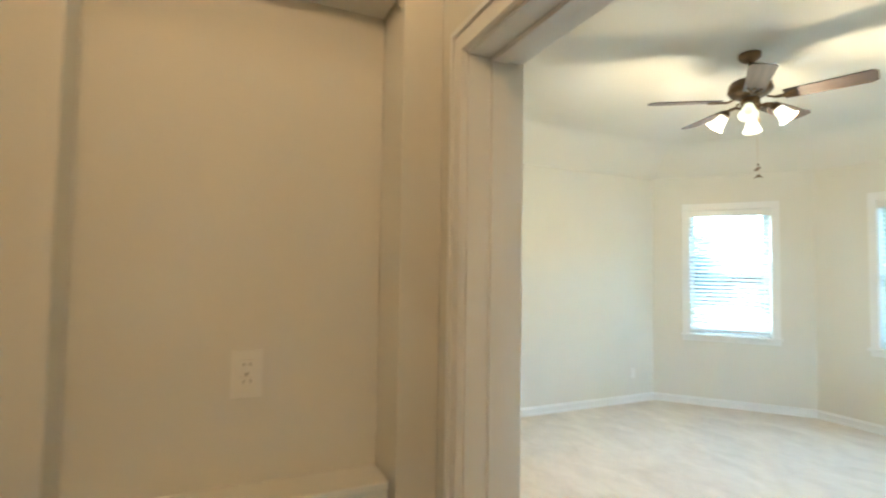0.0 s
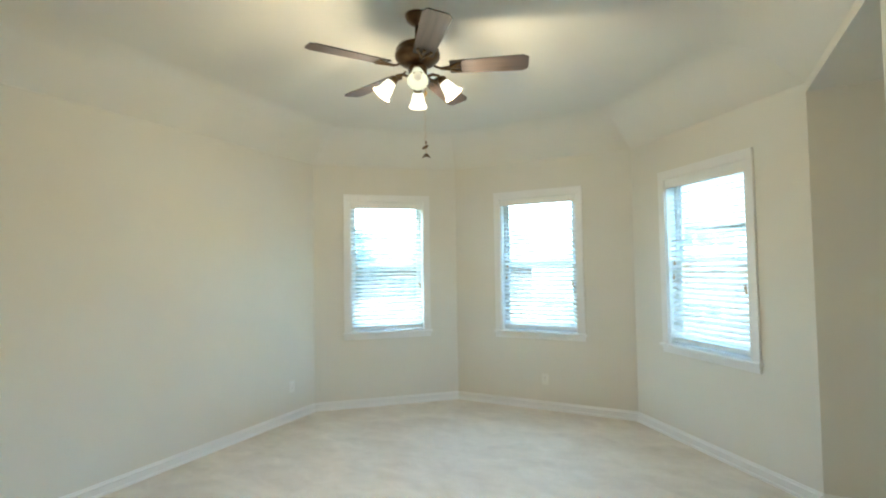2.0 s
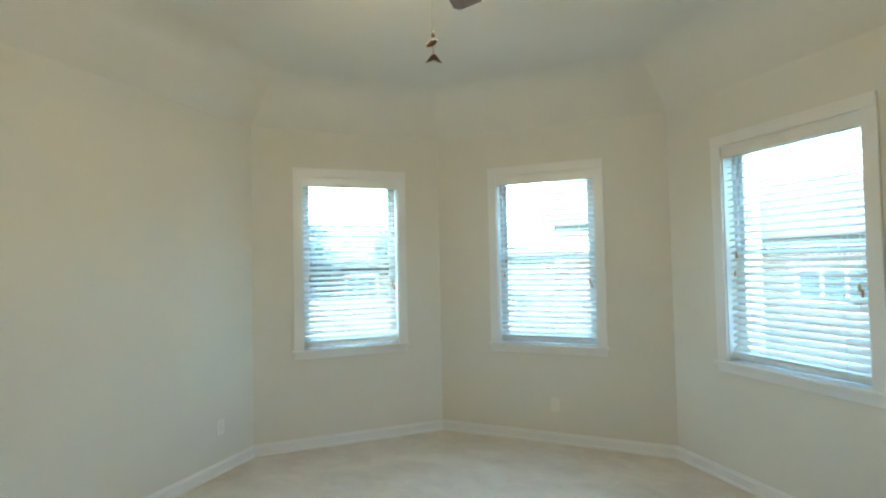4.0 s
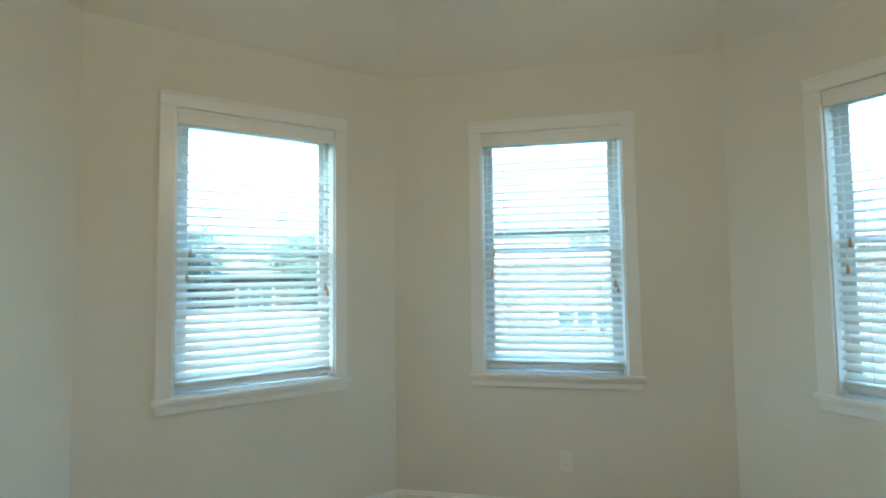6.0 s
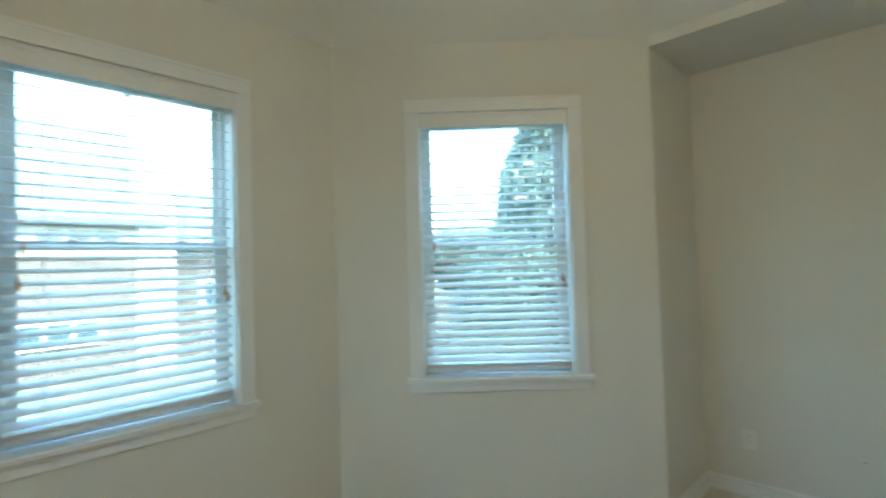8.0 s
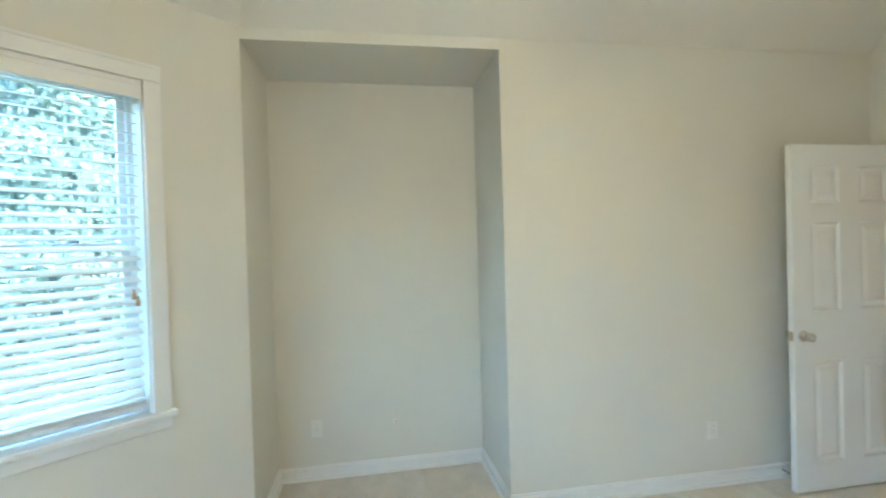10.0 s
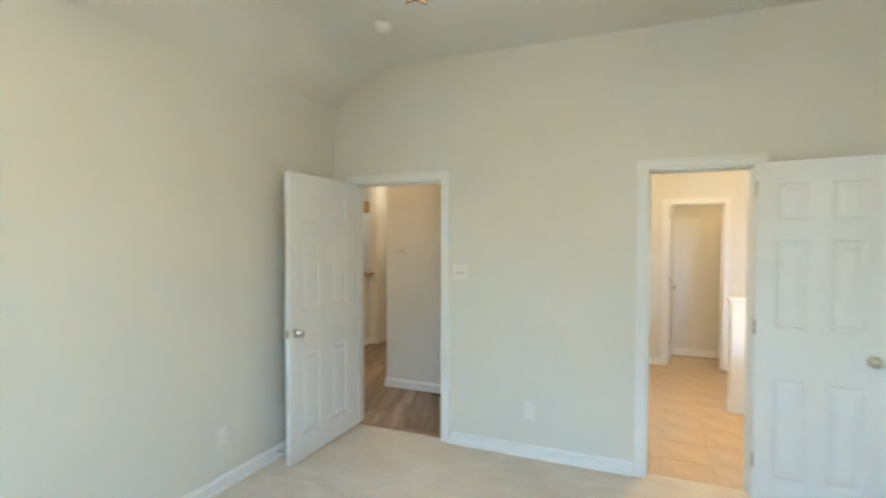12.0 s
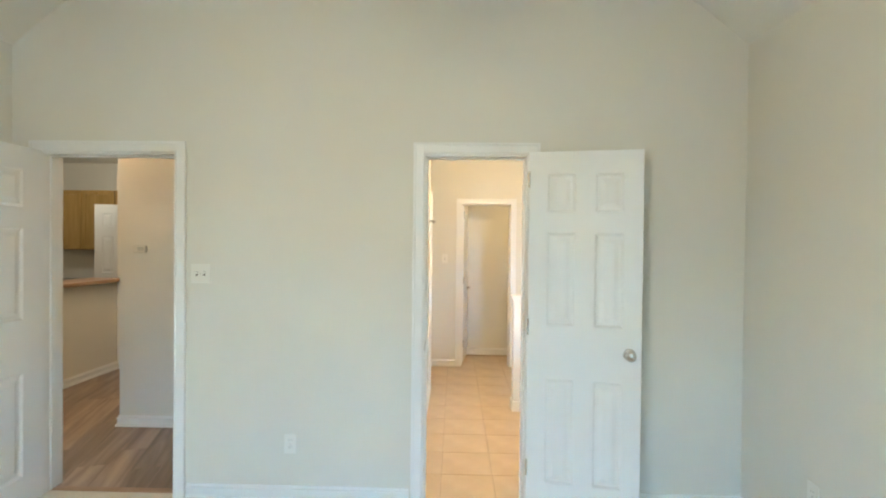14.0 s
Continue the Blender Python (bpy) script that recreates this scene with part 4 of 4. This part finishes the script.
def house(m, w, d, eave, ridge, label, brick_to, triples=()):
    """A gabled house: front wall on y = 0 facing -y, x along it."""
    root = empty("house", label, "house", m, "neighbouring houses")
    part("wall", boxed(0, w, 0, d, 0, brick_to), BRICK, root, "weathered red-brown brick")
    part("upper_wall", boxed(0, w, 0, d, brick_to, eave), SIDING, root, "pale siding")
    bm = bmesh.new()
    o = 0.4
    pts = [(-o, eave - 0.15), (d / 2, ridge), (d + o, eave - 0.15), (d + o, eave - 0.30), (d / 2, ridge - 0.15), (-o, eave - 0.30)]
    a, b = [bm.verts.new((-o, y, z)) for y, z in pts], [bm.verts.new((w + o, y, z)) for y, z in pts]
    for i in range(6):
        bm.faces.new((a[i], a[(i + 1) % 6], b[(i + 1) % 6], b[i]))
    for e in (a, b):
        bm.faces.new((e[0], e[1], e[4], e[5]))
        bm.faces.new((e[1], e[2], e[3], e[4]))
    part("roof", bm, ROOF, root, "grey shingle roof")
    for x in (0, w):
        bm = bmesh.new()
        v = [bm.verts.new(p) for p in ((x, 0, eave - 0.2), (x, d, eave - 0.2), (x, d / 2, ridge - 0.16))]
        bm.faces.new(v)
        part("gable", bm, SIDING, root)
    for x, z, ww, hh in triples:
        fr = part("window", boxed(x - 0.08, x + ww + 0.08, -0.05, 0.02, z - 0.08, z + hh + 0.08, 0.01), SIDING, root)
        for i in range(3):
            part("pane", boxed(x + i * ww / 3 + 0.04, x + (i + 1) * ww / 3 - 0.04, -0.06, -0.04, z, z + hh), FARGLASS, fr)
    return root


h1 = house(pose(0.2, 17.7, -1.2, 0, 0, 0), 5.4, 8, 4.2, 7.4, "two-storey neighbouring house with a grey shingle roof", 3.0, ((3.0, 3.25, 1.75, 0.5), (2.6, 0.95, 1.7, 0.5)))
part("chimney", box(boxed(5.1, 6.0, -0.2, 0.7, 0, 7.6, 0.03), 5.0, 6.1, -0.3, 0.8, 7.6, 7.75, 0.02), SIDING, h1, "pale boxed chimney")
house(pose(6.3, 18.6, -1.2, 0, 0, 0), 7, 7, 3.6, 5.6, "lower neighbouring house wing with a grey roof", 3.0, ((1.0, 1.4, 1.8, 0.9),))
house(pose(-16, 24, -1.2, 0, 0, 25), 12, 8, 3.0, 5.4, "neighbouring brick house with a grey roof", 2.6, ((3, 0.9, 1.8, 1.2), (7, 0.9, 1.8, 1.2)))
house(pose(19.5, 13.5, -1.2, 0, 0, -62), 10, 8, 2.9, 4.8, "far brick house beyond the fence", 2.5, ((2, 0.9, 1.8, 1.2), (6, 0.9, 1.8, 1.2)))

fence = empty("fence", "weathered cedar board fence across the yard", "fence", pose(0, 0, -1.2))
slat_mesh = None
for (x0, y0), (x1, y1) in (((-9, 13.5), (-0.5, 15.0)), ((12.0, 13.0), (18.0, 8.0))):
    n = int(math.dist((x0, y0), (x1, y1)) / 0.145)
    an = math.degrees(math.atan2(y1 - y0, x1 - x0))
    for i in range(n):
        m = pose(x0 + (x1 - x0) * i / n, y0 + (y1 - y0) * i / n, random.uniform(-0.02, 0.02), 0, random.uniform(-0.6, 0.6), an)
        if slat_mesh is None:
            slat_mesh = part("board", prism([(0, 0), (0.138, 0), (0.138, 0.018), (0, 0.018)], 0, 1.65), FENCE, fence, m=m)
        else:
            again(slat_mesh, "board", fence, m)
    L_ = math.dist((x0, y0), (x1, y1))
    for z in (0.35, 1.3):
        part("rail", boxed(0, L_, 0.02, 0.06, z, z + 0.09), FENCE, fence, m=pose(x0, y0, 0, 0, 0, an))


def tree(x, y, height, spread, leaves, label, conifer=False, base=0.15):
    """A tapered trunk with limbs and a crown of many small leaves."""
    root = empty("tree", label, "tree", pose(x, y, -1.2))
    bm = bmesh.new()
    pts = [(random.uniform(-0.04, 0.04) * i, random.uniform(-0.04, 0.04) * i, height * 0.94 * i / 6) for i in range(7)]
    for i in range(6):
        tube([pts[i], pts[i + 1]], 0.18 * (1 - i / 6.5) * height / 7, 8, bm)
    tips = []
    for i in range(64):
        t = base + (1 - base) * (i + random.random()) / 64
        a = random.uniform(0, 2 * math.pi)
        reach = spread * ((1 - t) * 0.8 + 0.05 if conifer else math.sin(math.pi * min(1, (t - base) / (1 - base) * 0.9 + 0.1)) ** 0.6) * random.uniform(0.7, 1.1)
        p0 = Vector((0, 0, height * t * 0.92))
        p1 = p0 + Vector((math.cos(a) * reach, math.sin(a) * reach, reach * (0.05 if conifer else 0.45)))
        tube([p0, (p0 + p1) / 2 + Vector((0, 0, 0.06 * reach)), p1], 0.03, 5, bm)
        tips.append((p0, p1))
    part("trunk", bm, BARK, root, "brown tapered trunk with limbs")
    vs, fs = [], []
    for i in range(leaves):
        p0, p1 = random.choice(tips)
        if conifer:
            t = base + (1 - base) * random.random() ** 1.2
            a = random.uniform(0, 2 * math.pi)
            edge = spread * (1 - t) * (0.90 + 0.15 * noise.noise(Vector((math.cos(a) * 1.6, math.sin(a) * 1.6, t * 9))))
            r_ = edge * (random.random() ** 0.35 if i % 4 else 0.85 * random.random() ** 0.6)
            c = Vector((math.cos(a) * r_, math.sin(a) * r_, height * t - 0.1 * r_))
        else:
            c = p0.lerp(p1, random.uniform(0.25, 1.05)) + Vector((random.gauss(0, 0.16), random.gauss(0, 0.16), random.gauss(0, 0.14))) * spread / 1.6
        e = Euler((random.uniform(0, 6.3), random.uniform(0, 6.3), random.uniform(0, 6.3))).to_matrix()
        s = random.uniform(0.05, 0.10) if conifer else random.uniform(0.07, 0.13)
        if conifer and i % 4 == 0:
            s *= 2.6
        k0 = len(vs)
        vs += [tuple(c + e @ Vector(q)) for q in ((-s, 0, 0), (0, -s * 0.6, s * 0.12), (s, 0, 0), (0, s * 0.6, s * 0.12))]
        fs.append((k0, k0 + 1, k0 + 2, k0 + 3))
    me = bpy.data.meshes.new("crown")
    me.from_pydata(vs, [], fs)
    me.materials.append(LEAF)
    ob = new("crown", me)
    ob.parent = root
    tagged(ob, "dense green foliage with gaps", kind="stuff")
    return root


tree(12.4, 8.3, 9.8, 4.4, 130000, "tall green conical tree behind the fence", True, 0.08)
tree(-9.5, 27.0, 4.6, 2.8, 34000, "green broadleaf tree beyond the fence")
tree(-14.5, 21.0, 5.0, 2.6, 30000, "green broadleaf tree beyond the fence")
tree(26.0, 29.0, 4.6, 3.2, 18000, "green broadleaf tree near the far house", False, 0.25)
tree(20.0, 18.8, 4.1, 2.4, 16000, "green broadleaf tree beyond the fence", False, 0.3)
tree(17.4, 21.2, 3.9, 2.3, 14000, "green broadleaf tree beyond the fence", False, 0.3)
